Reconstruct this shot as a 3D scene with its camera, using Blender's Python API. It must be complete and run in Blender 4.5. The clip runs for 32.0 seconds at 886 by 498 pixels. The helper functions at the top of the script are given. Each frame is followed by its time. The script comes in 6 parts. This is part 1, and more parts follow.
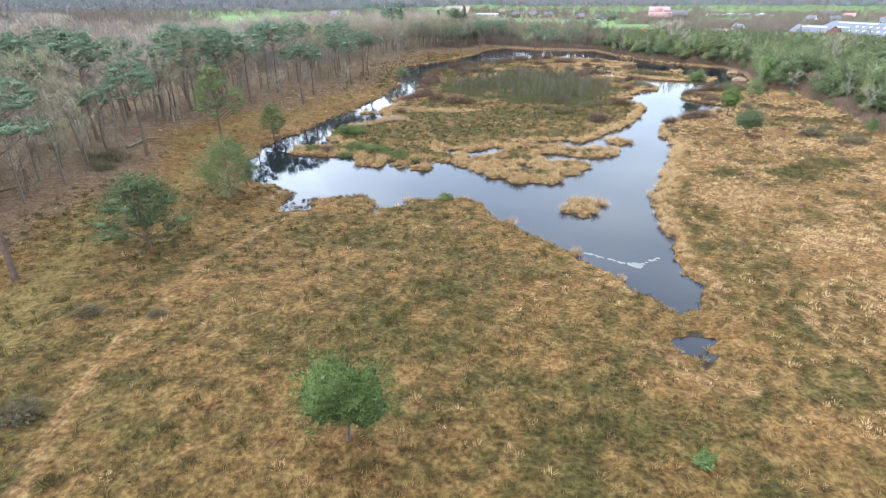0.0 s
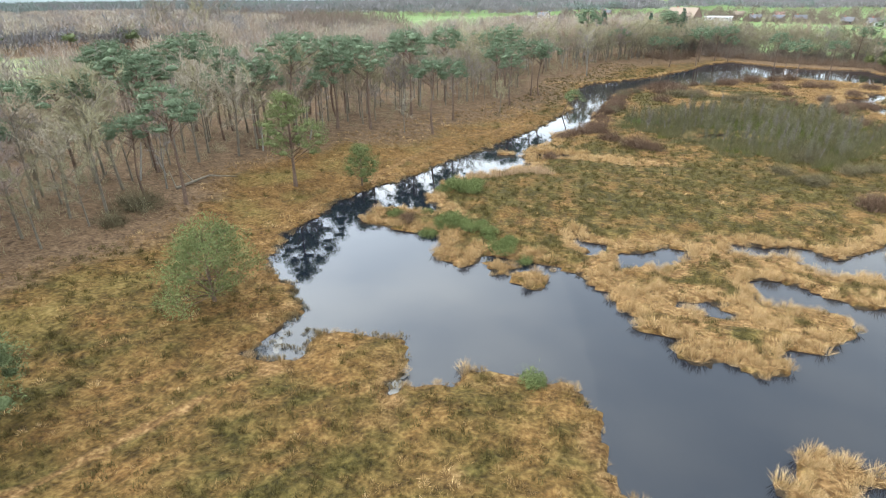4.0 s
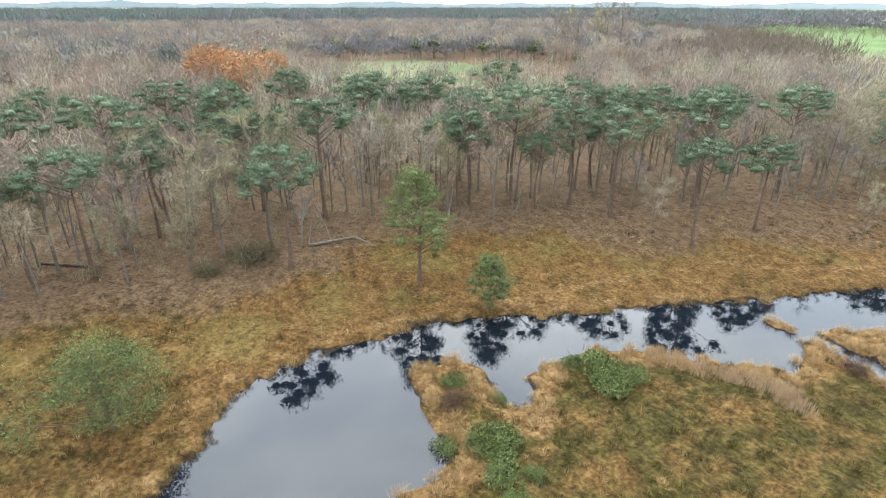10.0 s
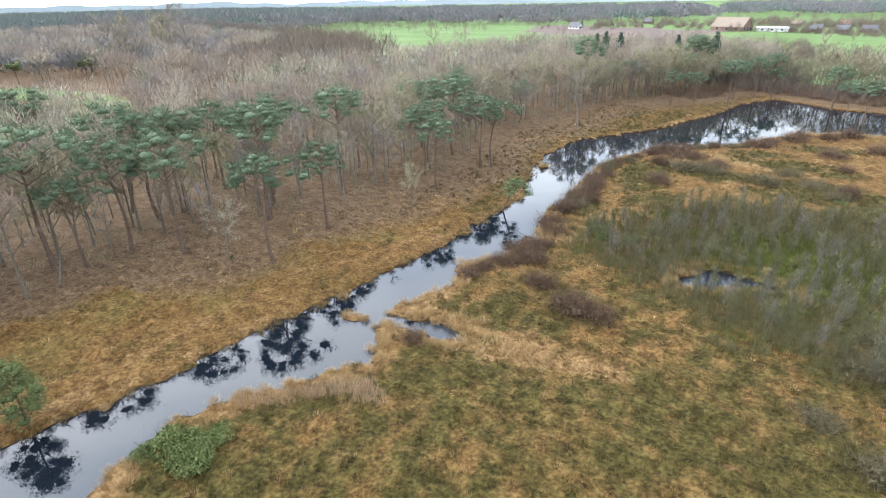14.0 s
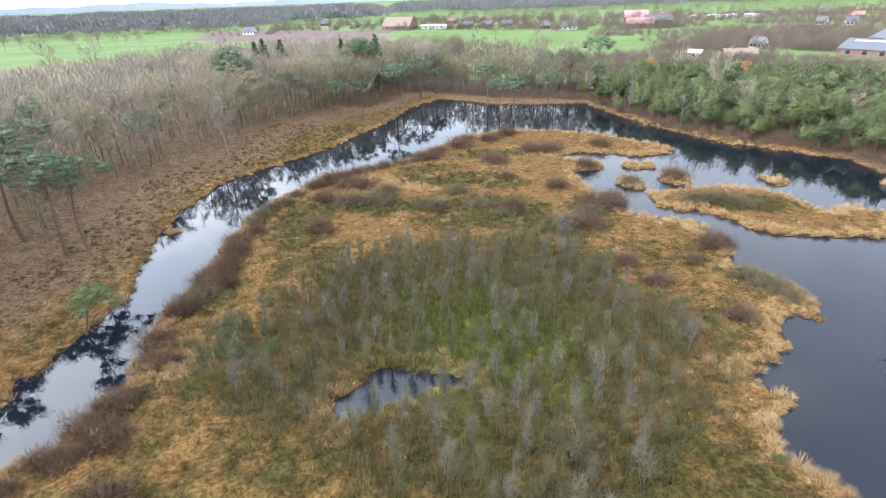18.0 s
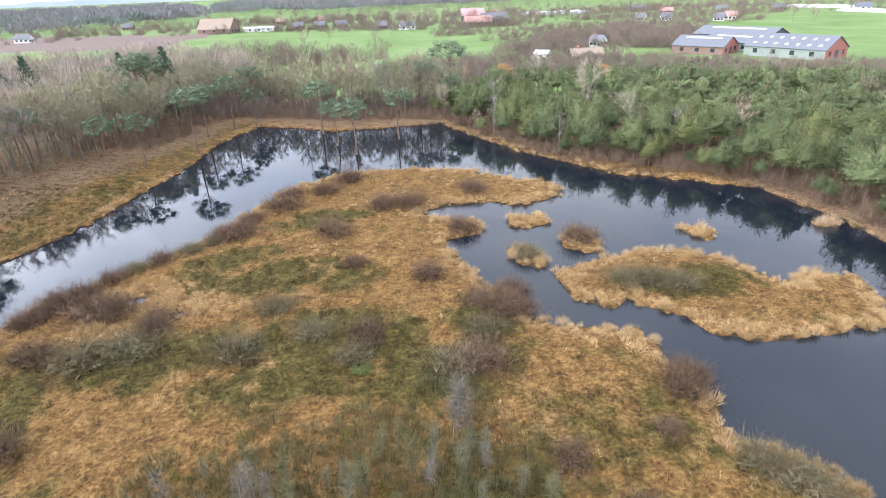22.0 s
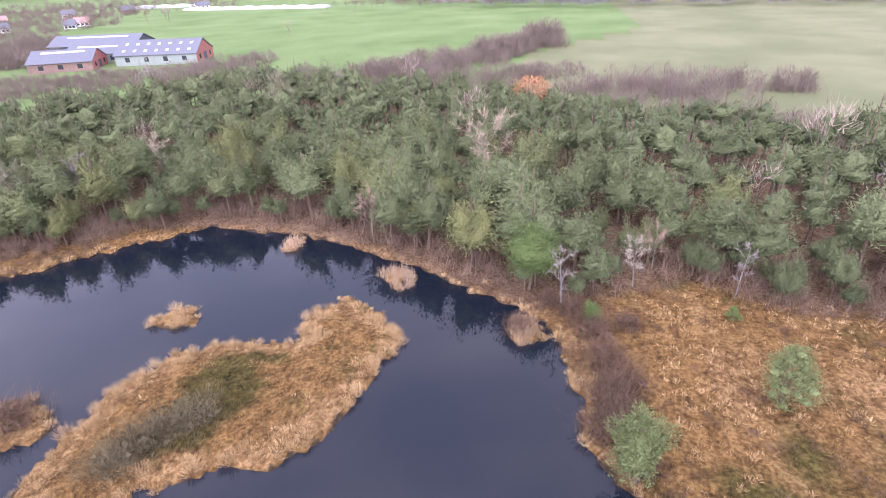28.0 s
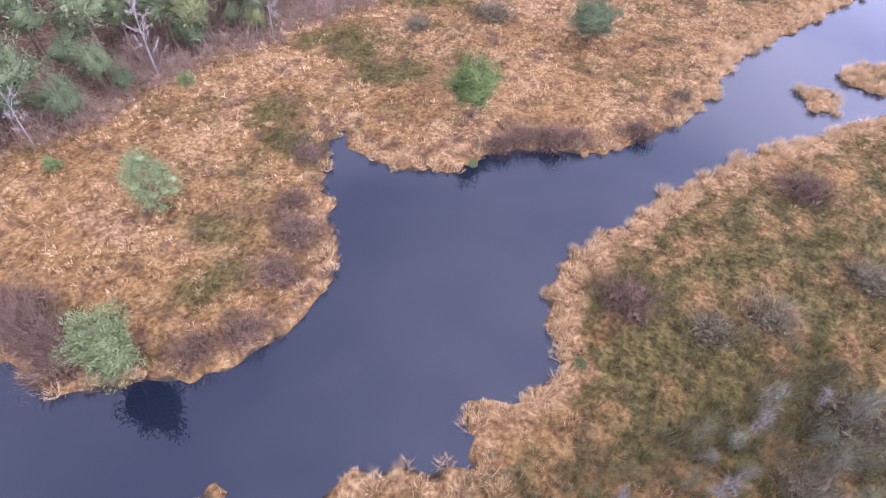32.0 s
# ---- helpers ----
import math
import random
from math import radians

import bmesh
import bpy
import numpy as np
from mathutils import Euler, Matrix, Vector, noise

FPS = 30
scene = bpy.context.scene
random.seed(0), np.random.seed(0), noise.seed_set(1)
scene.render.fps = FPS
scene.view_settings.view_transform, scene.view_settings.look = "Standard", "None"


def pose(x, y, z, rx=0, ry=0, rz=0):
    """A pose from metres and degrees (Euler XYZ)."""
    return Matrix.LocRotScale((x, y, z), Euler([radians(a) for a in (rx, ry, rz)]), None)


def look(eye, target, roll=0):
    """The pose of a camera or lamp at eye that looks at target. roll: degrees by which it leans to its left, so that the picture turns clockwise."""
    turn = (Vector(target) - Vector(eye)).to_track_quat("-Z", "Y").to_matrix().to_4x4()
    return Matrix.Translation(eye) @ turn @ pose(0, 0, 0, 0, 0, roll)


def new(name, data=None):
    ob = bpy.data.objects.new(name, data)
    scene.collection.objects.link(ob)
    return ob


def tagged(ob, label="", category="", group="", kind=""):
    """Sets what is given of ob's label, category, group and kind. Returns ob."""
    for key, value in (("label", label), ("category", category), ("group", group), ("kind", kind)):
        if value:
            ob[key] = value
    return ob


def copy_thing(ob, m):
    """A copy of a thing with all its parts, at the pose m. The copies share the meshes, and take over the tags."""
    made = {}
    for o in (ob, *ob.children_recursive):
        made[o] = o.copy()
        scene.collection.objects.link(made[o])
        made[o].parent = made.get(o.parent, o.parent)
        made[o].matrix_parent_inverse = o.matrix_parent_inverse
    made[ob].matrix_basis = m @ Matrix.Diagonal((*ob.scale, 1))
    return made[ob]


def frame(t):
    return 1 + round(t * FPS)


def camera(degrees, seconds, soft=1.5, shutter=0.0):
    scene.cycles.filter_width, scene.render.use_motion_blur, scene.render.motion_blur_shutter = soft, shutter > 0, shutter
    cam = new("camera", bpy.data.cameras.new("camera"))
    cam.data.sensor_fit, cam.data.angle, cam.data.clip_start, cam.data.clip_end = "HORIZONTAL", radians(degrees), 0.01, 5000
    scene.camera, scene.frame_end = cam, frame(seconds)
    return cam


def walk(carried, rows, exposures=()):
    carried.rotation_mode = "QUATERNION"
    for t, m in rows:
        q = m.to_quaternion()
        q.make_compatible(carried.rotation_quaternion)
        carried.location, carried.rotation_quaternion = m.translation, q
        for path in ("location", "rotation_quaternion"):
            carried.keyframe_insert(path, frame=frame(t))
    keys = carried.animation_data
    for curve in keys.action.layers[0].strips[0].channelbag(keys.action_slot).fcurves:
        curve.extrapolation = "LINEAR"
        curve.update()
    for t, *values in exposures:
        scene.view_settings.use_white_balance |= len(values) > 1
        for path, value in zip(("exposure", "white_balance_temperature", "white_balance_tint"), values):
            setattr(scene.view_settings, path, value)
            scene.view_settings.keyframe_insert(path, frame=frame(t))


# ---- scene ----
cam = camera(78.6, 32.0, 0.95)
PATH = [
    (0, (1.245, 0.218, 20.817), (1.229, 2.028, 19.967), -0.2),
    (0.5, (1.733, 4.145, 20.8), (1.484, 5.938, 19.951), -0.1),
    (1, (2.29, 7.993, 20.781), (1.933, 9.768, 19.931), -0.2),
    (1.5, (2.932, 11.83, 20.809), (2.397, 13.559, 19.959), -0.2),
    (2, (3.595, 15.679, 20.828), (2.994, 17.386, 19.978), -0.3),
    (2.5, (4.196, 19.531, 20.824), (3.595, 21.24, 19.977), -0.4),
    (3, (4.672, 23.371, 20.816), (4.065, 25.081, 19.974), -0.3),
    (3.5, (5.188, 27.221, 20.887), (4.568, 28.926, 20.045), -0.4),
    (5.5, (6.781, 44.196, 20.948), (5.79, 45.708, 20.092), -0.6),
    (6, (7.147, 47.878, 20.89), (6.036, 49.307, 20.039), -0.7),
    (6.5, (7.38, 51.374, 20.836), (6.175, 52.729, 19.99), -0.6),
    (7, (7.52, 54.858, 20.893), (6.218, 56.12, 20.049), -0.6),
    (7.5, (7.869, 58.302, 21.123), (6.463, 59.448, 20.281), -0.4),
    (8, (8.195, 61.445, 21.674), (6.667, 62.425, 20.835), -0.0),
    (8.5, (8.471, 63.564, 22.521), (6.87, 64.425, 21.687), 0.2),
    (9, (8.696, 64.659, 23.352), (7.066, 65.468, 22.522), 0.2),
    (9.5, (8.893, 64.944, 24.016), (7.243, 65.715, 23.19), 0.2),
    (10, (9.029, 65.082, 24.489), (7.374, 65.842, 23.664), 0.1),
    (10.5, (9.219, 65.549, 24.876), (7.561, 66.305, 24.053), -0.0),
    (11, (9.489, 66.293, 25.213), (7.844, 67.08, 24.392), -0.1),
    (11.5, (9.713, 67.125, 25.488), (8.16, 68.079, 24.666), -0.2),
    (12, (9.857, 67.718, 25.658), (8.426, 68.847, 24.834), -0.4),
    (12.5, (9.999, 68.435, 25.758), (8.647, 69.655, 24.931), -0.4),
    (13, (10.393, 69.654, 25.764), (9.065, 70.9, 24.936), -0.5),
    (13.5, (10.96, 71.278, 25.793), (9.8, 72.679, 24.962), -0.6),
    (14, (11.494, 73.025, 25.84), (10.68, 74.65, 25.005), -1.0),
    (14.5, (12.053, 75.282, 25.827), (11.349, 76.958, 24.992), -1.1),
    (15, (12.706, 77.798, 25.747), (12.244, 79.554, 24.908), -1.5),
    (15.5, (13.332, 80.526, 25.665), (12.994, 82.31, 24.825), -1.4),
    (17.5, (16.749, 92.864, 25.729), (16.768, 94.675, 24.881), -1.8),
    (18, (17.552, 96.189, 25.76), (17.639, 97.997, 24.91), -2.0),
    (18.5, (18.437, 99.609, 25.77), (18.603, 101.409, 24.915), -2.1),
    (19, (19.309, 103.063, 25.797), (19.543, 104.855, 24.939), -2.2),
    (19.5, (20.135, 106.591, 25.826), (20.44, 108.37, 24.964), -2.2),
    (20, (20.85, 110.216, 25.811), (21.229, 111.979, 24.946), -2.1),
    (20.5, (21.577, 113.863, 25.753), (22.038, 115.606, 24.886), -2.1),
    (21, (22.446, 117.511, 25.674), (22.973, 119.234, 24.805), -2.1),
    (21.5, (23.429, 121.175, 25.617), (24.002, 122.882, 24.746), -2.1),
    (22, (24.438, 124.726, 25.62), (25.01, 126.433, 24.749), -2.1),
    (22.5, (25.359, 127.969, 25.72), (25.931, 129.677, 24.85), -2.1),
    (23, (26.119, 130.456, 25.839), (26.693, 132.163, 24.97), -2.1),
    (23.5, (26.804, 132.172, 25.925), (27.38, 133.879, 25.057), -2.1),
    (24, (27.458, 133.325, 25.984), (28.088, 135.012, 25.114), -2.1),
    (24.5, (28.195, 134.132, 26.027), (28.956, 135.762, 25.154), -2.3),
    (26.5, (33.21, 134.702, 26.694), (34.558, 135.869, 25.787), -3.6),
    (27, (34.674, 134.989, 26.75), (36.154, 135.973, 25.832), -3.6),
    (27.5, (35.942, 135.308, 26.748), (37.548, 136.056, 25.819), -3.2),
    (28, (36.53, 135.428, 26.698), (38.245, 135.855, 25.761), -2.3),
    (28.5, (36.822, 135.366, 26.66), (38.586, 135.344, 25.717), -2.1),
    (29, (37.102, 135.331, 26.615), (38.788, 134.909, 25.626), -1.7),
    (29.5, (37.46, 135.314, 26.617), (38.989, 134.631, 25.524), -1.2),
    (30, (37.832, 135.351, 26.634), (39.165, 134.458, 25.441), -0.4),
    (30.5, (38.053, 135.329, 26.684), (39.189, 134.3, 25.399), 0.2),
    (31, (38.139, 135.28, 26.724), (39.068, 134.155, 25.357), 0.7),
    (31.5, (38.199, 135.165, 26.754), (38.935, 133.994, 25.31), 1.1),
    (32, (38.237, 135.13, 26.786), (38.822, 133.963, 25.271), 1.6),
]
LIGHT = [(0, 0.23, 5650, 8), (2, 0.24, 6100, 6), (5, 0.22, 6250, 5), (7, 0.22, 6350, 5), (9, 0.21, 6250, 5), (12, 0.19, 6150, 6), (15, 0.13, 5950, 9), (21, 0.18, 6000, 13), (24.5, 0.16, 6050, 18), (26.5, 0.13, 5900, 30), (28, 0.13, 5850, 37), (29, 0.15, 5450, 43), (30, 0.42, 5250, 40), (31, 0.46, 5280, 42), (32, 0.4, 5400, 42)]
walk(cam, [(t, look(eye, target, roll)) for t, eye, target, roll in PATH], LIGHT)

# ---- world and sun: an overcast winter afternoon, brighter towards the west ----
world = bpy.data.worlds.new("overcast_sky")
scene.world = world
world.use_nodes = True
wt = world.node_tree
wt.nodes.clear()
w_out = wt.nodes.new("ShaderNodeOutputWorld")
w_bg = wt.nodes.new("ShaderNodeBackground")
w_sky = wt.nodes.new("ShaderNodeTexSky")
w_sky.sky_type, w_sky.sun_disc = "NISHITA", False
w_sky.sun_elevation, w_sky.sun_rotation = radians(24), radians(-75)
w_co = wt.nodes.new("ShaderNodeTexCoord")
w_map = wt.nodes.new("ShaderNodeMapping")
w_map.inputs["Scale"].default_value = (1.6, 1.6, 5.0)
w_noise = wt.nodes.new("ShaderNodeTexNoise")
w_noise.inputs["Scale"].default_value, w_noise.inputs["Detail"].default_value = 1.7, 6.0
w_ramp = wt.nodes.new("ShaderNodeValToRGB")
w_ramp.color_ramp.elements[0].position, w_ramp.color_ramp.elements[0].color = 0.36, (0.69, 0.73, 0.8, 1)
w_ramp.color_ramp.elements[1].position, w_ramp.color_ramp.elements[1].color = 0.64, (1.05, 1.05, 1.05, 1)
w_dot = wt.nodes.new("ShaderNodeVectorMath")
w_dot.operation = "DOT_PRODUCT"
w_dot.inputs[1].default_value = Vector((-0.9, 0.08, 0.68)).normalized()
w_pos = wt.nodes.new("ShaderNodeMapRange")
w_pos.inputs["From Min"].default_value, w_pos.inputs["From Max"].default_value = -0.2, 1.0
w_pow = wt.nodes.new("ShaderNodeMath")
w_pow.operation = "POWER"
w_pow.inputs[1].default_value = 2.2
w_glow = wt.nodes.new("ShaderNodeMapRange")
w_glow.inputs["To Min"].default_value, w_glow.inputs["To Max"].default_value = 1.95, 8.0
w_mul = wt.nodes.new("ShaderNodeVectorMath")
w_mul.operation = "SCALE"
w_add = wt.nodes.new("ShaderNodeMix")
w_add.data_type, w_add.blend_type = "RGBA", "ADD"
w_add.inputs["Factor"].default_value = 0.1
wt.links.new(w_co.outputs["Generated"], w_map.inputs["Vector"])
wt.links.new(w_map.outputs["Vector"], w_noise.inputs["Vector"])
wt.links.new(w_noise.outputs["Fac"], w_ramp.inputs["Fac"])
wt.links.new(w_co.outputs["Generated"], w_dot.inputs[0])
wt.links.new(w_dot.outputs["Value"], w_pos.inputs["Value"])
wt.links.new(w_pos.outputs["Result"], w_pow.inputs[0])
wt.links.new(w_pow.outputs[0], w_glow.inputs["Value"])
wt.links.new(w_ramp.outputs["Color"], w_mul.inputs[0])
wt.links.new(w_glow.outputs["Result"], w_mul.inputs["Scale"])
wt.links.new(w_mul.outputs["Vector"], w_add.inputs["A"])
wt.links.new(w_sky.outputs["Color"], w_add.inputs["B"])
wt.links.new(w_add.outputs["Result"], w_bg.inputs["Color"])
w_bg.inputs["Strength"].default_value = 1.0
wt.links.new(w_bg.outputs["Background"], w_out.inputs["Surface"])

sun = new("sun", bpy.data.lights.new("sun", "SUN"))
sun.data.energy, sun.data.angle, sun.data.color = 0.7, radians(110), (1.0, 0.95, 0.88)
sun.matrix_world = look((-80, 25, 60), (0, 0, 0))

# ---- materials ----
def material(name, rough=0.9, spec=0.2):
    m = bpy.data.materials.new(name)
    m.use_nodes = True
    b = m.node_tree.nodes["Principled BSDF"]
    b.inputs["Roughness"].default_value = rough
    b.inputs["Specular IOR Level"].default_value = spec
    return m, m.node_tree, b


def tex(nt, scale, detail=3.0, coords="Object", rough=0.55, stretch=None):
    n = nt.nodes.new("ShaderNodeTexNoise")
    n.inputs["Scale"].default_value, n.inputs["Detail"].default_value, n.inputs["Roughness"].default_value = scale, detail, rough
    c = nt.nodes.new("ShaderNodeTexCoord")
    if stretch:
        p = nt.nodes.new("ShaderNodeMapping")
        p.inputs["Scale"].default_value = stretch
        nt.links.new(c.outputs[coords], p.inputs["Vector"])
        nt.links.new(p.outputs["Vector"], n.inputs["Vector"])
    else:
        nt.links.new(c.outputs[coords], n.inputs["Vector"])
    return n.outputs["Fac"]


def ramp(nt, fac, stops):
    r = nt.nodes.new("ShaderNodeValToRGB")
    while len(r.color_ramp.elements) < len(stops):
        r.color_ramp.elements.new(0.5)
    for e, (p, c) in zip(r.color_ramp.elements, stops):
        e.position, e.color = p, (*c, 1)
    nt.links.new(fac, r.inputs["Fac"])
    return r.outputs["Color"]


def mix(nt, fac, a, b, kind="MIX"):
    n = nt.nodes.new("ShaderNodeMix")
    n.data_type, n.blend_type = "RGBA", kind
    for key, v in (("Factor", fac), ("A", a), ("B", b)):
        if isinstance(v, (int, float)):
            n.inputs[key].default_value = v
        elif isinstance(v, tuple):
            n.inputs[key].default_value = (*v, 1)
        else:
            nt.links.new(v, n.inputs[key])
    return n.outputs["Result"]


def math_node(nt, op, a, b=None):
    n = nt.nodes.new("ShaderNodeMath")
    n.operation = op
    for i, v in enumerate((a, b)):
        if v is None:
            continue
        if isinstance(v, (int, float)):
            n.inputs[i].default_value = v
        else:
            nt.links.new(v, n.inputs[i])
    return n.outputs[0]


def bump(nt, b, height, strength, distance=0.1):
    n = nt.nodes.new("ShaderNodeBump")
    n.inputs["Strength"].default_value, n.inputs["Distance"].default_value = strength, distance
    nt.links.new(height, n.inputs["Height"])
    nt.links.new(n.outputs["Normal"], b.inputs["Normal"])


def attr(nt, name):
    n = nt.nodes.new("ShaderNodeAttribute")
    n.attribute_name = name
    return n.outputs["Fac"]


def plant(name, dark, mid, light, rough=0.85, island=0.5, scale=0.35, spec=0.15, each=0.25, warm=None, tufted=0.0):
    """Leaves, needles, twigs and blades: tone by plant, by blade and by patches."""
    m, nt, b = material(name, rough, spec)
    rnd = nt.nodes.new("ShaderNodeObjectInfo").outputs["Random"]
    isl = nt.nodes.new("ShaderNodeNewGeometry").outputs["Random Per Island"]
    tone = attr(nt, "tone")
    patch = tex(nt, scale, 2.0)
    f = math_node(nt, "ADD", math_node(nt, "MULTIPLY", isl, island), math_node(nt, "MULTIPLY", rnd, each))
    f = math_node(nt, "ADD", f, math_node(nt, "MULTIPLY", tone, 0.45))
    f = math_node(nt, "ADD", f, math_node(nt, "MULTIPLY", math_node(nt, "SUBTRACT", patch, 0.5), 0.5))
    if tufted:
        fine = tex(nt, 7.0, 3.0)
        f = math_node(nt, "ADD", f, math_node(nt, "MULTIPLY", math_node(nt, "SUBTRACT", fine, 0.5), tufted))
        bump(nt, b, fine, 1.0, 0.25)
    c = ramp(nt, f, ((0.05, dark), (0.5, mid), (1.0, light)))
    if warm:
        w = nt.nodes.new("ShaderNodeMapRange")
        w.inputs["From Min"].default_value, w.inputs["From Max"].default_value = 0.55, 1.0
        nt.links.new(math_node(nt, "FRACT", math_node(nt, "MULTIPLY", rnd, 7.3)), w.inputs["Value"])
        c = mix(nt, math_node(nt, "MULTIPLY", w.outputs["Result"], 0.7), c, mix(nt, 1.0, c, warm, "MULTIPLY"))
    nt.links.new(c, b.inputs["Base Color"])
    return m


def plain(name, colour, rough=0.7, vary=0.2, scale=1.5, spec=0.3, metal=0.0, relief=0.0):
    m, nt, b = material(name, rough, spec)
    dark = tuple(c * (1 - vary) for c in colour)
    light = tuple(min(1, c * (1 + vary)) for c in colour)
    a = tex(nt, scale, 4.0)
    c = tex(nt, scale * 9, 3.0)
    f = math_node(nt, "ADD", math_node(nt, "MULTIPLY", a, 0.65), math_node(nt, "MULTIPLY", c, 0.35))
    nt.links.new(ramp(nt, f, ((0.3, dark), (0.7, light))), b.inputs["Base Color"])
    b.inputs["Metallic"].default_value = metal
    if relief:
        bump(nt, b, c, relief, 0.03)
    return m


MAT = {}
MAT["needles"] = plant("pine_needles", (0.054, 0.068, 0.03), (0.098, 0.119, 0.053), (0.148, 0.174, 0.08), island=0.35, each=0.5, warm=(1.25, 1.06, 0.82), tufted=0.6)
MAT["needles_blue"] = plant("blue_green_pine_needles", (0.07, 0.095, 0.056), (0.11, 0.146, 0.086), (0.158, 0.2, 0.122), island=0.35, each=0.35, tufted=0.6)
MAT["needles_young"] = plant("young_pine_needles", (0.05, 0.077, 0.023), (0.105, 0.15, 0.046), (0.165, 0.215, 0.072), island=0.35, tufted=0.9)
MAT["needles_pale"] = plant("pale_pine_needles", (0.07, 0.086, 0.03), (0.135, 0.16, 0.062), (0.2, 0.228, 0.096), island=0.35, tufted=0.6)
MAT["spruce"] = plant("spruce_needles", (0.025, 0.042, 0.03), (0.048, 0.074, 0.052), (0.08, 0.112, 0.075))
MAT["twigs"] = plant("bare_twigs", (0.15, 0.13, 0.096), (0.248, 0.216, 0.162), (0.34, 0.298, 0.228), island=0.35, each=0.4, warm=(1.12, 0.98, 0.85))
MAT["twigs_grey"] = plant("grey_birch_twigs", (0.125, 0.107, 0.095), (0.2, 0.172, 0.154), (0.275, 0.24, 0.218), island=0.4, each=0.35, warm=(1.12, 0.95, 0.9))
MAT["twigs_red"] = plant("reddish_brown_twigs", (0.14, 0.108, 0.082), (0.232, 0.18, 0.14), (0.32, 0.254, 0.204), island=0.35, each=0.35, warm=(1.15, 0.95, 0.82))
MAT["twigs_olive"] = plant("olive_twigs", (0.13, 0.118, 0.07), (0.22, 0.2, 0.122), (0.31, 0.28, 0.178), island=0.4, each=0.35)
MAT["leaves_orange"] = plant("dead_oak_leaves", (0.17, 0.082, 0.038), (0.30, 0.15, 0.07), (0.42, 0.235, 0.115))
MAT["myrtle"] = plant("bog_myrtle_twigs", (0.046, 0.028, 0.017), (0.095, 0.06, 0.039), (0.16, 0.107, 0.073), island=0.5)
MAT["heather_bush"] = plant("grey_green_heath_twigs", (0.048, 0.039, 0.021), (0.095, 0.079, 0.044), (0.162, 0.137, 0.08), island=0.5)
MAT["leafy"] = plant("green_bramble_leaves", (0.045, 0.056, 0.016), (0.088, 0.108, 0.034), (0.145, 0.17, 0.066))
MAT["bark"] = plain("pine_bark", (0.125, 0.085, 0.062), 0.95, 0.5, 3.0, relief=0.6)
MAT["bark_grey"] = plain("grey_bark", (0.15, 0.128, 0.098), 0.95, 0.4, 3.0, relief=0.6)
MAT["bark_birch"] = plain("birch_bark", (0.17, 0.157, 0.135), 0.8, 0.4, 2.5)
MAT["straw"] = plant("dry_moor_grass", (0.125, 0.074, 0.03), (0.34, 0.225, 0.102), (0.62, 0.465, 0.265), island=0.55, scale=0.12)
MAT["bank_sedge"] = plant("brown_sedge", (0.05, 0.037, 0.017), (0.115, 0.085, 0.04), (0.2, 0.15, 0.078), island=0.5)
MAT["rim_grass"] = plant("blond_rim_grass", (0.12, 0.07, 0.028), (0.3, 0.195, 0.088), (0.53, 0.385, 0.205), island=0.5, scale=0.12)
MAT["orange_grass"] = plant("orange_moor_grass", (0.062, 0.038, 0.014), (0.15, 0.093, 0.036), (0.265, 0.176, 0.078), island=0.5, scale=0.1)
MAT["heather"] = plant("heather_sprigs", (0.024, 0.0195, 0.006), (0.062, 0.05, 0.0145), (0.118, 0.094, 0.031), island=0.65, scale=0.1)
MAT["young_bright"] = plant("bright_pine_needles", (0.046, 0.064, 0.016), (0.094, 0.125, 0.034), (0.15, 0.19, 0.058), island=0.35, tufted=0.9)
MAT["reed"] = plant("dry_reed", (0.17, 0.112, 0.063), (0.32, 0.215, 0.13), (0.47, 0.35, 0.225), island=0.5)
MAT["litter_twigs"] = plant("reddish_bracken", (0.075, 0.05, 0.033), (0.14, 0.096, 0.066), (0.21, 0.15, 0.106), island=0.5)
MAT["carr_twigs"] = plant("grey_olive_sapling_twigs", (0.055, 0.052, 0.03), (0.1, 0.094, 0.056), (0.15, 0.14, 0.09), island=0.5)
MAT["carr_olive"] = plant("olive_heath_sprigs", (0.042, 0.04, 0.018), (0.086, 0.08, 0.036), (0.14, 0.13, 0.064), island=0.5, scale=0.12)
MAT["carr_mauve"] = plant("mauve_grey_birch_twigs", (0.068, 0.059, 0.045), (0.118, 0.103, 0.082), (0.172, 0.152, 0.125), island=0.45)
MAT["carr_bark"] = plain("dull_sapling_bark", (0.1, 0.09, 0.068), 0.9, 0.3, 4.0)
MAT["carr_green"] = plant("mossy_green_undergrowth", (0.036, 0.042, 0.01), (0.085, 0.096, 0.022), (0.145, 0.155, 0.045), island=0.5, scale=0.12)
MAT["peat"] = plain("dark_peat", (0.05, 0.035, 0.022), 0.95, 0.4, 2.0, relief=0.5)


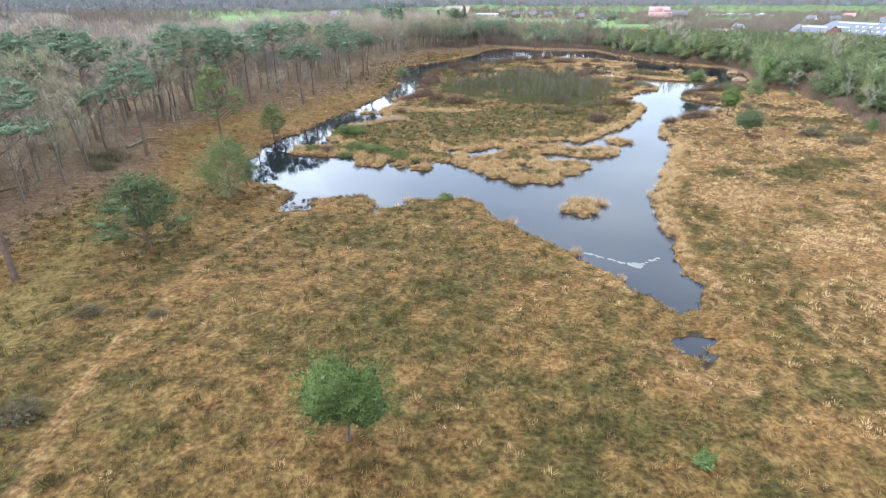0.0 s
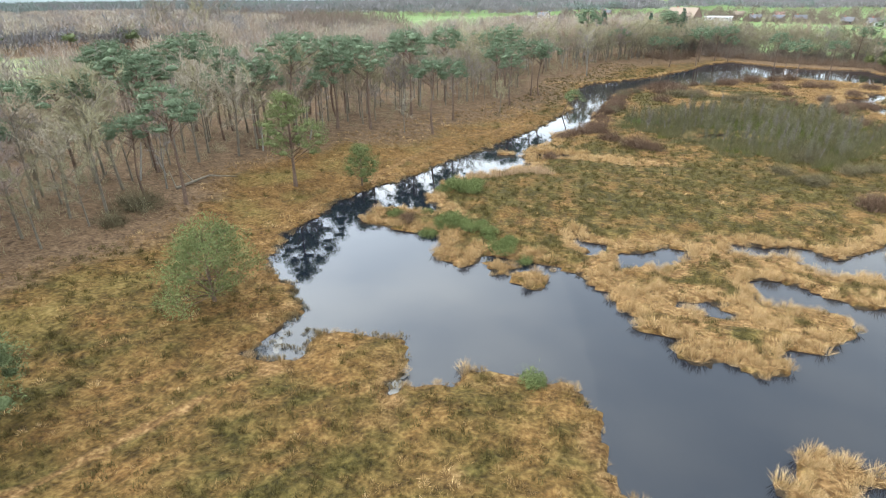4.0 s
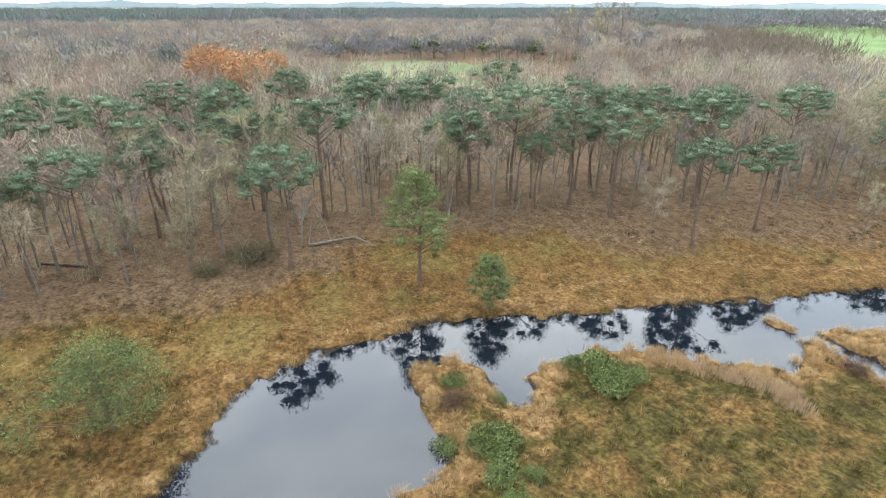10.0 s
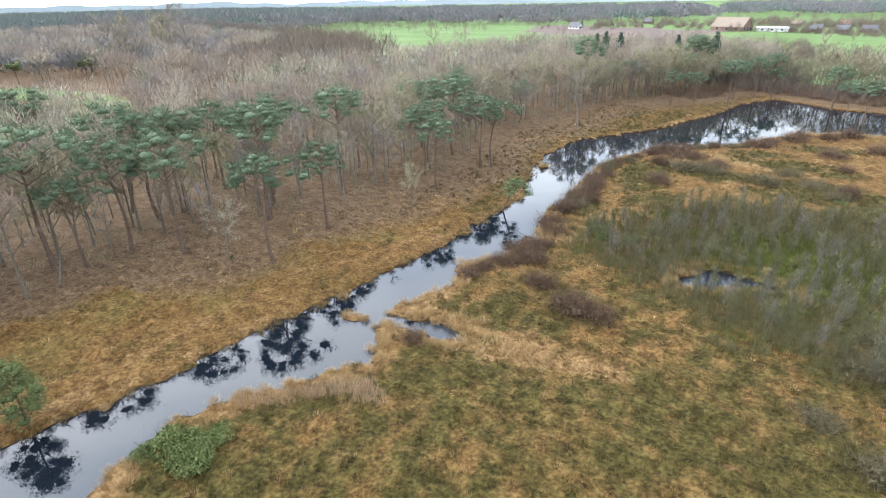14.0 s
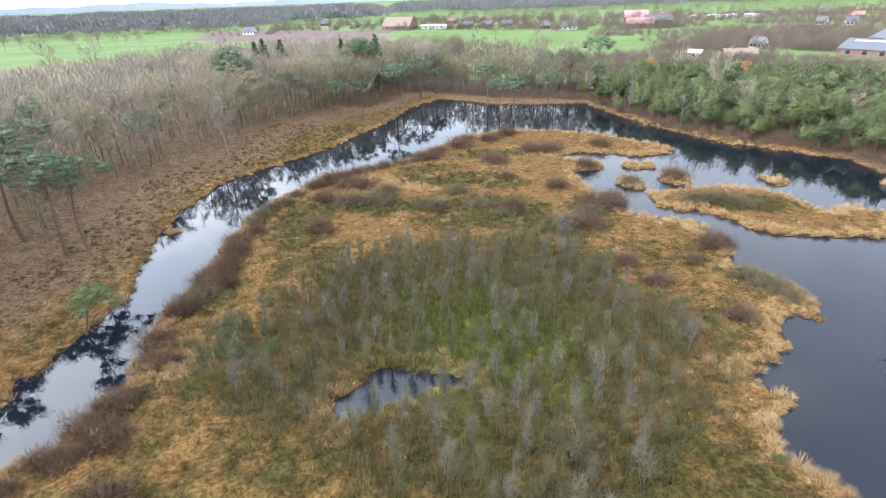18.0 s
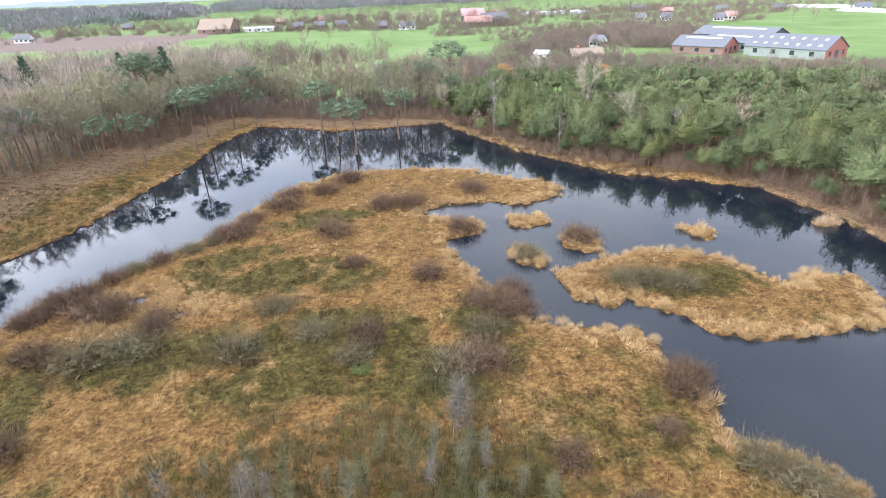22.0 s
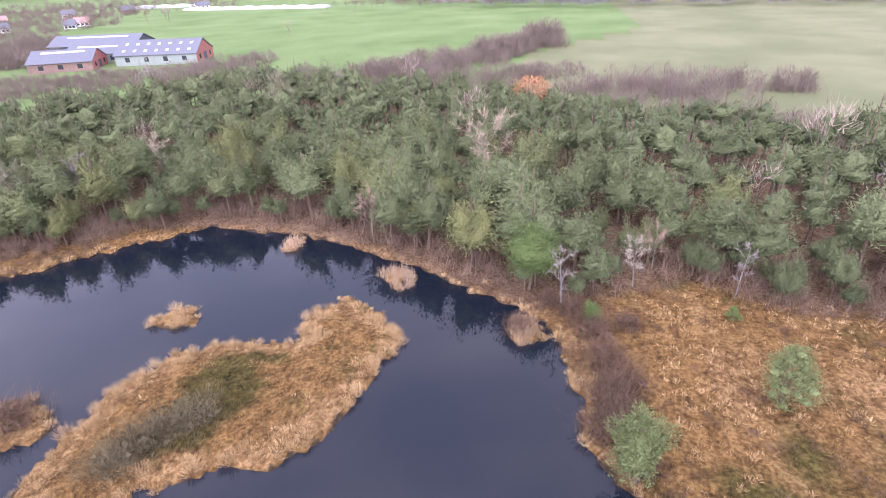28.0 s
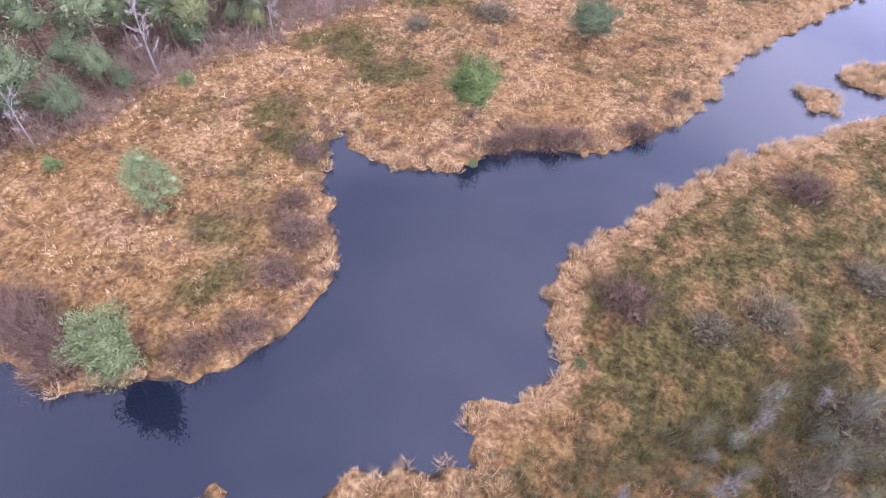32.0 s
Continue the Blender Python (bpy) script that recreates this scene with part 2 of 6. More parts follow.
def ground_material():
    m, nt, b = material("moorland_ground", 0.95, 0.1)
    big, mid_n, fine, grain = tex(nt, 0.035, 4.0), tex(nt, 0.22, 4.0), tex(nt, 1.1, 5.0), tex(nt, 3.6, 3.0)
    detail = math_node(nt, "ADD", math_node(nt, "MULTIPLY", fine, 0.45), math_node(nt, "MULTIPLY", grain, 0.55))
    moor = ramp(nt, detail, ((0.36, (0.038, 0.020, 0.006758)), (0.5, (0.102, 0.056, 0.01802)), (0.64, (0.185, 0.110, 0.04055))))
    green = ramp(nt, detail, ((0.36, (0.015, 0.012, 0.0036)), (0.5, (0.043, 0.034, 0.009)), (0.64, (0.09, 0.068, 0.02))))
    straw = ramp(nt, detail, ((0.36, (0.05, 0.026, 0.009)), (0.5, (0.122, 0.07, 0.027)), (0.64, (0.235, 0.15, 0.068))))
    litter = ramp(nt, detail, ((0.36, (0.045, 0.028, 0.015)), (0.5, (0.102, 0.065, 0.037)), (0.64, (0.162, 0.11, 0.066))))
    moss = ramp(nt, detail, ((0.36, (0.028, 0.034, 0.006)), (0.5, (0.064, 0.075, 0.013)), (0.64, (0.11, 0.12, 0.028))))
    yellow = ramp(nt, detail, ((0.36, (0.050, 0.035, 0.01014)), (0.5, (0.106, 0.075, 0.02253)), (0.64, (0.170, 0.122, 0.04506))))
    meadow = ramp(nt, math_node(nt, "ADD", math_node(nt, "MULTIPLY", big, 0.6), math_node(nt, "MULTIPLY", fine, 0.4)),
                  ((0.35, (0.075, 0.115, 0.036)), (0.5, (0.10, 0.147, 0.05)), (0.65, (0.13, 0.172, 0.07))))
    pale = ramp(nt, big, ((0.35, (0.11, 0.12, 0.058)), (0.65, (0.15, 0.152, 0.08))))
    soil = ramp(nt, detail, ((0.3, (0.085, 0.06, 0.052)), (0.7, (0.15, 0.115, 0.10))))
    peat = ramp(nt, detail, ((0.3, (0.012, 0.009, 0.006)), (0.7, (0.05, 0.036, 0.022))))
    c = moor
    wob = math_node(nt, "SUBTRACT", mid_n, 0.5)
    for key, colour, soft in (("heath", green, 1.0), ("straw", straw, 1.6), ("yellow", yellow, 1.2), ("moss", moss, 1.2), ("litter", litter, 0.9),
                              ("pale", pale, 0.15), ("meadow", meadow, 0.15), ("soil", soil, 0.1), ("peat", peat, 0.4)):
        f = math_node(nt, "ADD", attr(nt, key), math_node(nt, "MULTIPLY", wob, soft))
        on = math_node(nt, "GREATER_THAN", attr(nt, key), 0.02)
        n = nt.nodes.new("ShaderNodeMapRange")
        n.inputs["From Min"].default_value, n.inputs["From Max"].default_value = 0.3, 0.7
        nt.links.new(f, n.inputs["Value"])
        c = mix(nt, math_node(nt, "MULTIPLY", n.outputs["Result"], on), c, colour)
    nt.links.new(c, b.inputs["Base Color"])
    bump(nt, b, detail, 1.0, 0.45)
    return m


MAT["ground"] = ground_material()


def water_material():
    m, nt, b = material("dark_fen_water", 0.012, 0.5)
    b.inputs["IOR"].default_value = 1.39
    b.inputs["Base Color"].default_value = (0.005, 0.007, 0.011, 1)
    a = tex(nt, 0.35, 3.0)
    c = tex(nt, 2.2, 2.0)
    bump(nt, b, math_node(nt, "ADD", a, math_node(nt, "MULTIPLY", c, 0.25)), 0.03, 0.3)
    return m


MAT["water"] = water_material()

# far woods: the haze of distance is painted into these greyed colours
MAT["twigs_hazed"] = plant("far_bare_woods_hazed", (0.128, 0.12, 0.122), (0.162, 0.152, 0.155), (0.195, 0.184, 0.188), island=0.25)
MAT["needles_hazed"] = plant("far_pine_woods_hazed", (0.1, 0.116, 0.108), (0.124, 0.143, 0.133), (0.15, 0.17, 0.158), island=0.25)

# ---- plan: the fen, its islands and pools (metres) ----
BANK_WEST = [(18.5, 33), (15, 39), (11.5, 45), (8.5, 49), (6, 52.5), (5, 56), (3, 58), (0, 58), (-3, 57), (-4, 55), (-6, 53.5), (-6.3, 52), (-7, 56.5), (-8, 59),
             (-12, 58), (-14, 57), (-14, 54), (-17, 53), (-16.5, 57), (-17, 60), (-20, 63), (-23, 63.5), (-25, 66), (-26, 70), (-26, 75), (-27, 79), (-26, 83),
             (-25, 87), (-23, 91), (-22, 96), (-20.5, 102), (-18, 108), (-17, 113), (-15, 120), (-13.5, 128), (-12, 136.5), (-11, 144), (-14, 157), (-14.5, 168),
             (-12, 181), (-4, 191), (1, 197), (7, 210), (12, 219), (18, 237), (25.5, 247)]
BANK_EAST = [(32, 242), (39, 235), (51, 233), (61, 232), (63, 217), (66, 206), (70, 196), (73, 188.5), (80, 183), (86, 176), (86, 167), (85, 160), (82, 152),
             (80.5, 148.5), (78, 143.5), (75.5, 138), (71, 135), (66, 133.5), (62, 133.5), (59, 131.5), (56, 129), (54, 126), (53, 121), (54, 118), (56, 116),
             (59, 113), (62.5, 107), (58.5, 109.5), (54, 109), (51, 106.5), (48.5, 102.5), (44, 101), (40, 97.5), (37.5, 93), (35.5, 87), (35, 80), (31, 72),
             (27, 63), (24, 58), (23, 53), (22, 47), (20.5, 41), (21, 37.5), (19.5, 34)]
ISLE_NORTH = [(-22, 77), (-22, 80), (-19, 82), (-17, 81), (-15, 81), (-14, 82), (-17, 84), (-18, 87), (-18, 91), (-16, 94), (-12, 99), (-9.5, 102), (-11.5, 105),
              (-12.5, 109), (-10.5, 113), (-9.5, 116), (-10, 121), (-7.5, 123), (-6, 128), (-5, 132), (-6.5, 139), (-5, 145), (-5, 155), (-4.5, 162), (-2, 171),
              (2, 177.5), (9, 182.5), (16, 187), (22, 195), (28, 203), (37, 206), (47, 204), (54, 199), (63, 187.5), (61, 184), (55, 183), (51, 186), (45, 187),
              (42, 185), (48, 180), (46.5, 176.5), (42, 177), (42, 170), (43, 165), (44, 159), (46, 157)]
ISLE_SOUTH = [(51, 154), (50.3, 149), (50.8, 145), (49, 143), (52, 139), (52, 136), (51.3, 132.5), (49, 133.5), (46.5, 132.5), (46, 129), (44, 127.8), (42, 127),
              (40.5, 126.5), (42, 124.5), (42, 123), (40, 121.5), (39, 119), (41, 116), (41.5, 114), (41, 110.5), (39, 107), (37, 102), (34, 97), (31, 93.5),
              (27.5, 89), (25, 86), (22, 82.5), (20, 84), (13.5, 83), (13.5, 80.5), (18, 82), (20, 79), (25, 80), (27, 78), (24, 75), (21, 74), (17, 76.5),
              (14.5, 76), (15, 72), (18, 73), (21, 72)]
ISLE_SHORE = [(21, 70.5), (19, 68), (15.3, 66), (16, 64), (14, 62.5), (12, 64), (10, 62), (9, 63), (9, 65.2), (7, 65), (6, 66.5), (3.7, 70.3), (2.1, 71), (1, 72.3), (-2.8, 73.1), (-6.3, 73.7), (-7, 73.6), (-6.6, 71.4), (-8, 69.8), (-11, 71), (-12.5, 76), (-17, 75.7), (-20, 76)]
ISLE_EAST = [(49.5, 165.5), (48.5, 160.5), (50.5, 158), (53, 158.8), (55.5, 153), (56.5, 151), (60, 149), (64, 148), (68.5, 147.5), (71, 147.7), (73.5, 151.5),
             (74.7, 153.5), (71.5, 156.7), (68, 155.5), (67, 161), (65, 164), (60.5, 166.5), (55.5, 166.3)]
# islets: centre and half sizes
ISLETS = [(68.7, 167.5, 2.0, 1.9), (53, 178, 2.8, 2.0), (55.8, 170.8, 2.3, 2.8), (48.7, 169.5, 1.8, 2.5), (15.7, 55, 1.3, 2.8), (17.2, 56.3, 1.8, 0.9),
          (14.2, 54, 1.2, 0.7), (27.7, 83.5, 1.7, 2.2), (-4.8, 71.1, 1.3, 1.2), (-1.9, 70, 1.4, 1.3), (-14.5, 107.0, 0.9, 0.8), (72.7, 138, 2.0, 1.1),
          (78.5, 150.5, 1.9, 1.2), (-12.8, 160, 1.0, 0.8), (83.5, 164, 1.6, 1.2)]
POOLS = [(-1.5, 132.7, 1.2, 0.7), (13.6, 171.7, 1.6, 0.6), (11.4, 175.9, 1.2, 0.6), (-7.5, 107.8, 4.0, 0.7), (17.3, 29.5, 1.0, 1.5), (11, 70, 2.0, 0.8)]
POOL_SHAPES = [np.array([(11.0, 125.6), (12.4, 127.8), (14.2, 129.8), (16.7, 129.6), (19.8, 128.5), (20.6, 127.2), (17, 127.0), (15.2, 126.0), (13.6, 124.8), (12.0, 124.4)], float),
               np.array([(0.3, 79.5), (1.8, 79.1), (3.4, 79), (2.7, 76.6), (1.8, 76.7), (1, 77.6)], float),
               np.array([(3.8, 74.5), (4.9, 77.6), (6.4, 79), (8.2, 80.8), (9.8, 80.3), (9.2, 78.2), (7.8, 76), (5.9, 75.4)], float)]
FEN = np.array(BANK_WEST + BANK_EAST, float)
ISLES = [np.array(ISLE_NORTH + ISLE_SOUTH + ISLE_SHORE, float), np.array(ISLE_EAST, float)]
WEST_WOOD = np.array([(-30, -60), (-34, 20), (-40, 45), (-41, 55), (-39, 62), (-42, 73), (-47, 80), (-42, 95), (-41, 104), (-36, 110), (-35, 121), (-30, 128),
                      (-28, 136), (-24, 150), (-25, 165), (-25, 180), (-18, 193), (-14, 212), (-3, 229), (5, 239), (15, 259), (28, 259), (42, 246), (55, 241),
                      (64, 238), (76, 250), (62, 253), (50, 257), (40, 262), (30, 269), (20, 300), (5, 335), (-30, 325), (-68, 291), (-82, 236), (-106, 203), (-140, 215), (-190, 300),
                      (-420, 420), (-700, 420), (-700, -300), (-60, -300)], float)
EAST_WOOD = np.array([(64, 238), (67, 217), (71, 203), (78, 194), (87, 184), (89.5, 173), (88, 160), (85, 151), (81, 144), (79, 137), (83, 130), (86, 124), (82, 117),
                      (81, 105), (77, 95), (74, 88), (72, 74), (70, 58), (71, 31), (73, -80), (112, -80), (115, 60), (120, 104), (126, 134), (138, 150), (148, 172),
                      (150, 198), (142, 212), (118, 232), (95, 244), (80, 250)], float)


def inside(poly, x, y):
    r = np.zeros(x.shape, bool)
    for (x0, y0), (x1, y1) in zip(poly, np.roll(poly, -1, 0)):
        if y0 == y1:
            continue
        r ^= ((y0 > y) != (y1 > y)) & (x < (x1 - x0) * (y - y0) / (y1 - y0) + x0)
    return r


def edge_distance(poly, x, y):
    d = np.full(x.shape, 1e9)
    for (x0, y0), (x1, y1) in zip(poly, np.roll(poly, -1, 0)):
        ax, ay = x1 - x0, y1 - y0
        k = np.clip(((x - x0) * ax + (y - y0) * ay) / (ax * ax + ay * ay), 0, 1)
        d = np.minimum(d, (x - x0 - k * ax) ** 2 + (y - y0 - k * ay) ** 2)
    return np.sqrt(d)


def signed(poly, x, y):
    return np.where(inside(poly, x, y), 1.0, -1.0) * edge_distance(poly, x, y)


def waves(x, y, size, seed):
    """A smooth wandering field of about -1 to 1."""
    rng = np.random.RandomState(seed)
    v = np.zeros(np.shape(x))
    for k in range(9):
        a, s, p = rng.uniform(0, 6.283), (0.6 + 1.1 * rng.rand()) / size, rng.uniform(0, 6.283)
        v = v + np.sin((x * math.cos(a) + y * math.sin(a)) * s * 6.283 + p)
    return v / 3.6


def shore(x, y):
    """Metres from the water's edge: land is positive."""
    x, y = np.asarray(x, float), np.asarray(y, float)
    x = x + 0.35 * waves(x, y, 2.3, 3) + 0.3 * waves(x, y, 5.5, 4)
    y = y + 0.35 * waves(x, y, 2.1, 5) + 0.3 * waves(x, y, 6.0, 6)
    water = signed(FEN, x, y)
    for p in ISLES:
        water = np.minimum(water, -signed(p, x, y))
    for cx, cy, rx, ry in ISLETS:
        water = np.minimum(water, (np.hypot((x - cx) / rx, (y - cy) / ry) - 1) * min(rx, ry))
    for cx, cy, rx, ry in POOLS:
        water = np.maximum(water, (1 - np.hypot((x - cx) / rx, (y - cy) / ry)) * min(rx, ry))
    for p in POOL_SHAPES:
        water = np.maximum(water, signed(p, x, y))
    return -water


def smooth(v, a, b):
    k = np.clip((v - a) / (b - a), 0, 1)
    return k * k * (3 - 2 * k)


def blob(x, y, cx, cy, rx, ry):
    return np.clip(1.2 - np.hypot((x - cx) / rx, (y - cy) / ry), 0, 1)


def ground_height(x, y, d=None):
    x, y = np.asarray(x, float), np.asarray(y, float)
    if d is None:
        d = shore(x, y)
    outside = -signed(FEN, x, y)
    z = -0.45 + 0.72 * smooth(d, -0.45, 0.35) + 0.18 * smooth(d, 0.3, 4)
    z = z + smooth(d, 0.5, 2) * (0.10 * waves(x, y, 6.0, 11) + 0.05 * waves(x, y, 1.8, 12))
    west = np.clip((-x + 10 + 0.1 * y) / 30, 0, 1)
    z = z + 1.5 * west * smooth(outside, 3, 22) + 0.4 * smooth(outside, 6, 40)
    return z


def build_mesh(name, verts, faces, mat=None, attrs=None, smooth_faces=False):
    """A mesh from arrays of vertices and of triangles or quads."""
    verts, faces = np.asarray(verts, np.float32), np.asarray(faces, np.int32)
    me = bpy.data.meshes.new(name)
    n, k = faces.shape
    me.vertices.add(len(verts))
    me.vertices.foreach_set("co", verts.ravel())
    me.loops.add(n * k)
    me.loops.foreach_set("vertex_index", faces.ravel())
    me.polygons.add(n)
    me.polygons.foreach_set("loop_start", np.arange(0, n * k, k, dtype=np.int32))
    if smooth_faces or n < 400:
        me.polygons.foreach_set("use_smooth", np.full(n, smooth_faces))
    for key, v in (attrs or {}).items():
        a = me.attributes.new(key, "FLOAT", "POINT")
        a.data.foreach_set("value", np.asarray(v, np.float32))
    me.update(calc_edges=True)
    if mat:
        me.materials.append(mat)
    return me


def steps(lo, hi, fine, far, grow=1.22):
    mid = list(np.arange(lo, hi + fine / 2, fine))
    up, s = [], fine
    while (up[-1] if up else hi) < far:
        s *= grow
        up.append((up[-1] if up else mid[-1]) + s)
    down, s = [], fine
    while (down[-1] if down else lo) > -far:
        s *= grow
        down.append((down[-1] if down else lo) - s)
    return np.array(down[::-1] + mid + up)


# ---- ground ----
gx, gy = steps(-52, 90, 0.6, 4200, 1.1), steps(2, 250, 0.6, 4200, 1.1)
X, Y = np.meshgrid(gx, gy)
X, Y = X.ravel(), Y.ravel()
D = shore(X, Y)
Z = ground_height(X, Y, D)
in_fen = signed(FEN, X, Y)
on_isle = in_fen > 0
west_wood, east_wood = signed(WEST_WOOD, X, Y), signed(EAST_WOOD, X, Y)
zone = {}
HEATH_EAST = [(51.2, 70.7, 7, 5), (44.5, 64.8, 5, 4), (67.3, 98.0, 6, 3.5), (64.2, 110.0, 5, 3), (60.9, 100.4, 4, 3), (58.0, 123.5, 3, 2.5), (36.5, 66.6, 5, 3)]


def east_heath(x, y):
    d = np.max([1.25 - np.hypot((x - cx) / rx, (y - cy) / ry) for cx, cy, rx, ry in HEATH_EAST], 0)
    return np.clip(d + 0.35 * waves(x, y, 5, 34) + 0.25 * waves(x, y, 2, 35), 0, 1) * np.clip(d + 0.4, 0, 1) * 0.28


HEATH_NORTH = [(24.8, 174.7, 6, 3), (30.4, 171.3, 3, 2), (26, 163.4, 6, 2.6), (14, 164.5, 6, 3), (31, 160.5, 3, 3), (39.5, 159, 3, 4), (23.8, 158.5, 6, 3), (33, 154.5, 5, 3), (16, 176, 4, 3), (30.5, 188, 5, 2.5), (20, 181, 4, 2),
               (3, 160, 4, 8), (6, 148, 4, 5), (61, 158.5, 5, 2.5), (66.5, 158, 3, 2)]


def heath_field(x, y, isle):
    """The share of heather over moor grass."""
    moor = 0.5 + 0.07 * waves(x, y, 22, 21) + 0.06 * waves(x, y, 7, 26) + 0.1 * waves(x, y, 2.2, 28)
    fen = 0.47 + 0.12 * waves(x, y, 17, 22) + 0.12 * waves(x, y, 5, 25) + 0.14 * waves(x, y, 2.2, 36) + 0.15 * smooth(-y, -128, -112)
    north = np.max([1.3 - np.hypot((x - cx) / rx, (y - cy) / ry) for cx, cy, rx, ry in HEATH_NORTH], 0)
    far = 0.36 + np.clip(0.7 * north, -0.2, 0.5) + 0.15 * waves(x, y, 5, 25) + 0.12 * waves(x, y, 2.4, 36)
    fen = fen + (far - fen) * smooth(y, 145, 156)
    eastern = 0.32 + 0.22 * waves(x, y, 20, 31) + 0.2 * waves(x, y, 7, 27)
    fen = np.where(isle, fen, 0.28 + 0.24 * smooth(y, 120, 150) + 0.1 * waves(x, y, 9, 25) + 0.12 * waves(x, y, 2.2, 36))
    return np.where(isle, fen, np.where(x > 30, eastern, np.where((y < 62) & (x < 40), moor, fen))) + east_heath(x, y)


zone["heath"] = heath_field(X, Y, on_isle) * (D > 0)
zone["straw"] = np.clip(0.95 - np.abs(D - 0.9) / 2.2, 0, 1) * np.where(on_isle, 1, np.where(X > 20, 0.8, 0.5)) + 0.18 * waves(X, Y, 12, 23) + 0.2 * waves(X, Y, 3.2, 37)
zone["straw"] = np.where((X > 26) & ~on_isle & (Y < 125), np.maximum(zone["straw"], 0.42 + 0.25 * waves(X, Y, 16, 24)), zone["straw"])
zone["straw"] = np.clip(zone["straw"] - 1.6 * east_heath(X, Y), 0, 1) * (D > -0.2)
TRACKS = [[(-16.0, 14.3), (-16.7, 17.4), (-17.8, 21.2), (-18.5, 26.0), (-17.8, 28.6), (-17.9, 31.9), (-18.3, 38.7), (-17.2, 44.8), (-15.9, 48.8)], [(-26.9, 85.4), (-26.8, 88.7), (-26.1, 94.4), (-25.7, 100.8), (-24.5, 111.0), (-19.8, 117.4), (-17.8, 123.2), (-16.9, 128.3)]]


def track_distance(x, y):
    d = np.full(np.shape(x), 1e9)
    for line in TRACKS:
        for (x0, y0), (x1, y1) in zip(line, line[1:]):
            ax, ay = x1 - x0, y1 - y0
            k = np.clip(((x - x0) * ax + (y - y0) * ay) / (ax * ax + ay * ay), 0, 1)
            d = np.minimum(d, np.hypot(x - x0 - k * ax, y - y0 - k * ay))
    return d


track = track_distance(X, Y)
zone["straw"] = np.maximum(zone["straw"], np.clip(1.15 - track / 0.55, 0, 0.72))
zone["yellow"] = np.maximum(np.clip(0.52 - np.abs(west_wood + 9) / 16 + 0.1 * waves(X, Y, 9, 29), 0, 1) * (Y < 125) * (X < 0), 0.0)
zone["moss"] = np.maximum(blob(X, Y, 23, 133, 14, 15), 0) * on_isle * 0.9
zone["litter"] = np.maximum(smooth(west_wood, -9, 1), smooth(east_wood, -7, 1)) * 0.95
zone["litter"] = np.where(Y > 100, np.maximum(zone["litter"], smooth(west_wood, -16, -3) * 0.85), zone["litter"])
zone["peat"] = 1.0 * (D < 0.12)
open_land = (west_wood < -2) & (east_wood < -2) & (in_fen < -30)
zone["meadow"] = 1.0 * (open_land & ((Y > 235) | (X > 112) | (X < -65)))
beige = (X > 105) & (Y < 190 - 0.62 * (X - 150)) & (Y < 150) | (X > 226) & (Y < 108 + 0.05 * (X - 226))
zone["pale"] = 1.0 * (open_land & (beige | (X < -95) & (Y > 200) & (Y < 360)))
zone["meadow"] = zone["meadow"] * (zone["pale"] < 0.5)
clearing = np.hypot((X + 165) / 61, (Y - 138) / 39) < 1
zone["pale"] = np.where(clearing & (waves(X, Y, 25, 33) > -0.2), 1.0, zone["pale"])
zone["meadow"] = np.where(clearing & (waves(X, Y, 25, 33) <= -0.2), 0.8, zone["meadow"])
zone["litter"] = np.where(clearing, 0.0, zone["litter"])
zone["soil"] = 1.0 * (open_land & inside(np.array([(-160, 640), (-58, 585), (19, 535), (-5, 500), (-14, 435), (-130, 500)], float), X, Y))
nx, ny = len(gx), len(gy)
idx = np.arange(nx * ny).reshape(ny, nx)
quads = np.stack([idx[:-1, :-1], idx[:-1, 1:], idx[1:, 1:], idx[1:, :-1]], -1).reshape(-1, 4)
ground = new("ground", build_mesh("ground", np.stack([X, Y, Z], 1), quads, MAT["ground"], zone, True))
tagged(ground, "brown winter moorland of heather, moss and dry grass", "ground", kind="structure")

wx, wy = np.meshgrid(np.linspace(-36, 104, 29), np.linspace(14, 268, 52))
wi = np.arange(wx.size).reshape(wx.shape)
water = new("water", build_mesh("water", np.stack([wx.ravel(), wy.ravel(), 0 * wx.ravel()], 1),
                                np.stack([wi[:-1, :-1], wi[:-1, 1:], wi[1:, 1:], wi[1:, :-1]], -1).reshape(-1, 4), MAT["water"]))
tagged(water, "still dark fen water mirroring the grey sky", "water", kind="structure")

# ---- plants: shapes ----
def ring_tube(p0, p1, r0, r1, sides):
    """A tapered stick between two points."""
    p0, p1 = np.array(p0, float), np.array(p1, float)
    d = p1 - p0
    d = d / max(1e-6, np.linalg.norm(d))
    a = np.cross(d, (0.31, 0.2, 1.0) if abs(d[2]) < 0.9 else (1.0, 0.1, 0))
    a /= np.linalg.norm(a)
    b = np.cross(d, a)
    t = np.arange(sides) * 6.283 / sides
    ring = np.cos(t)[:, None] * a + np.sin(t)[:, None] * b
    v = np.concatenate([p0 + ring * r0, p1 + ring * r1])
    i = np.arange(sides)
    j = (i + 1) % sides
    f = np.concatenate([np.stack([i, j, j + sides], 1), np.stack([i, j + sides, i + sides], 1)])
    return v, f


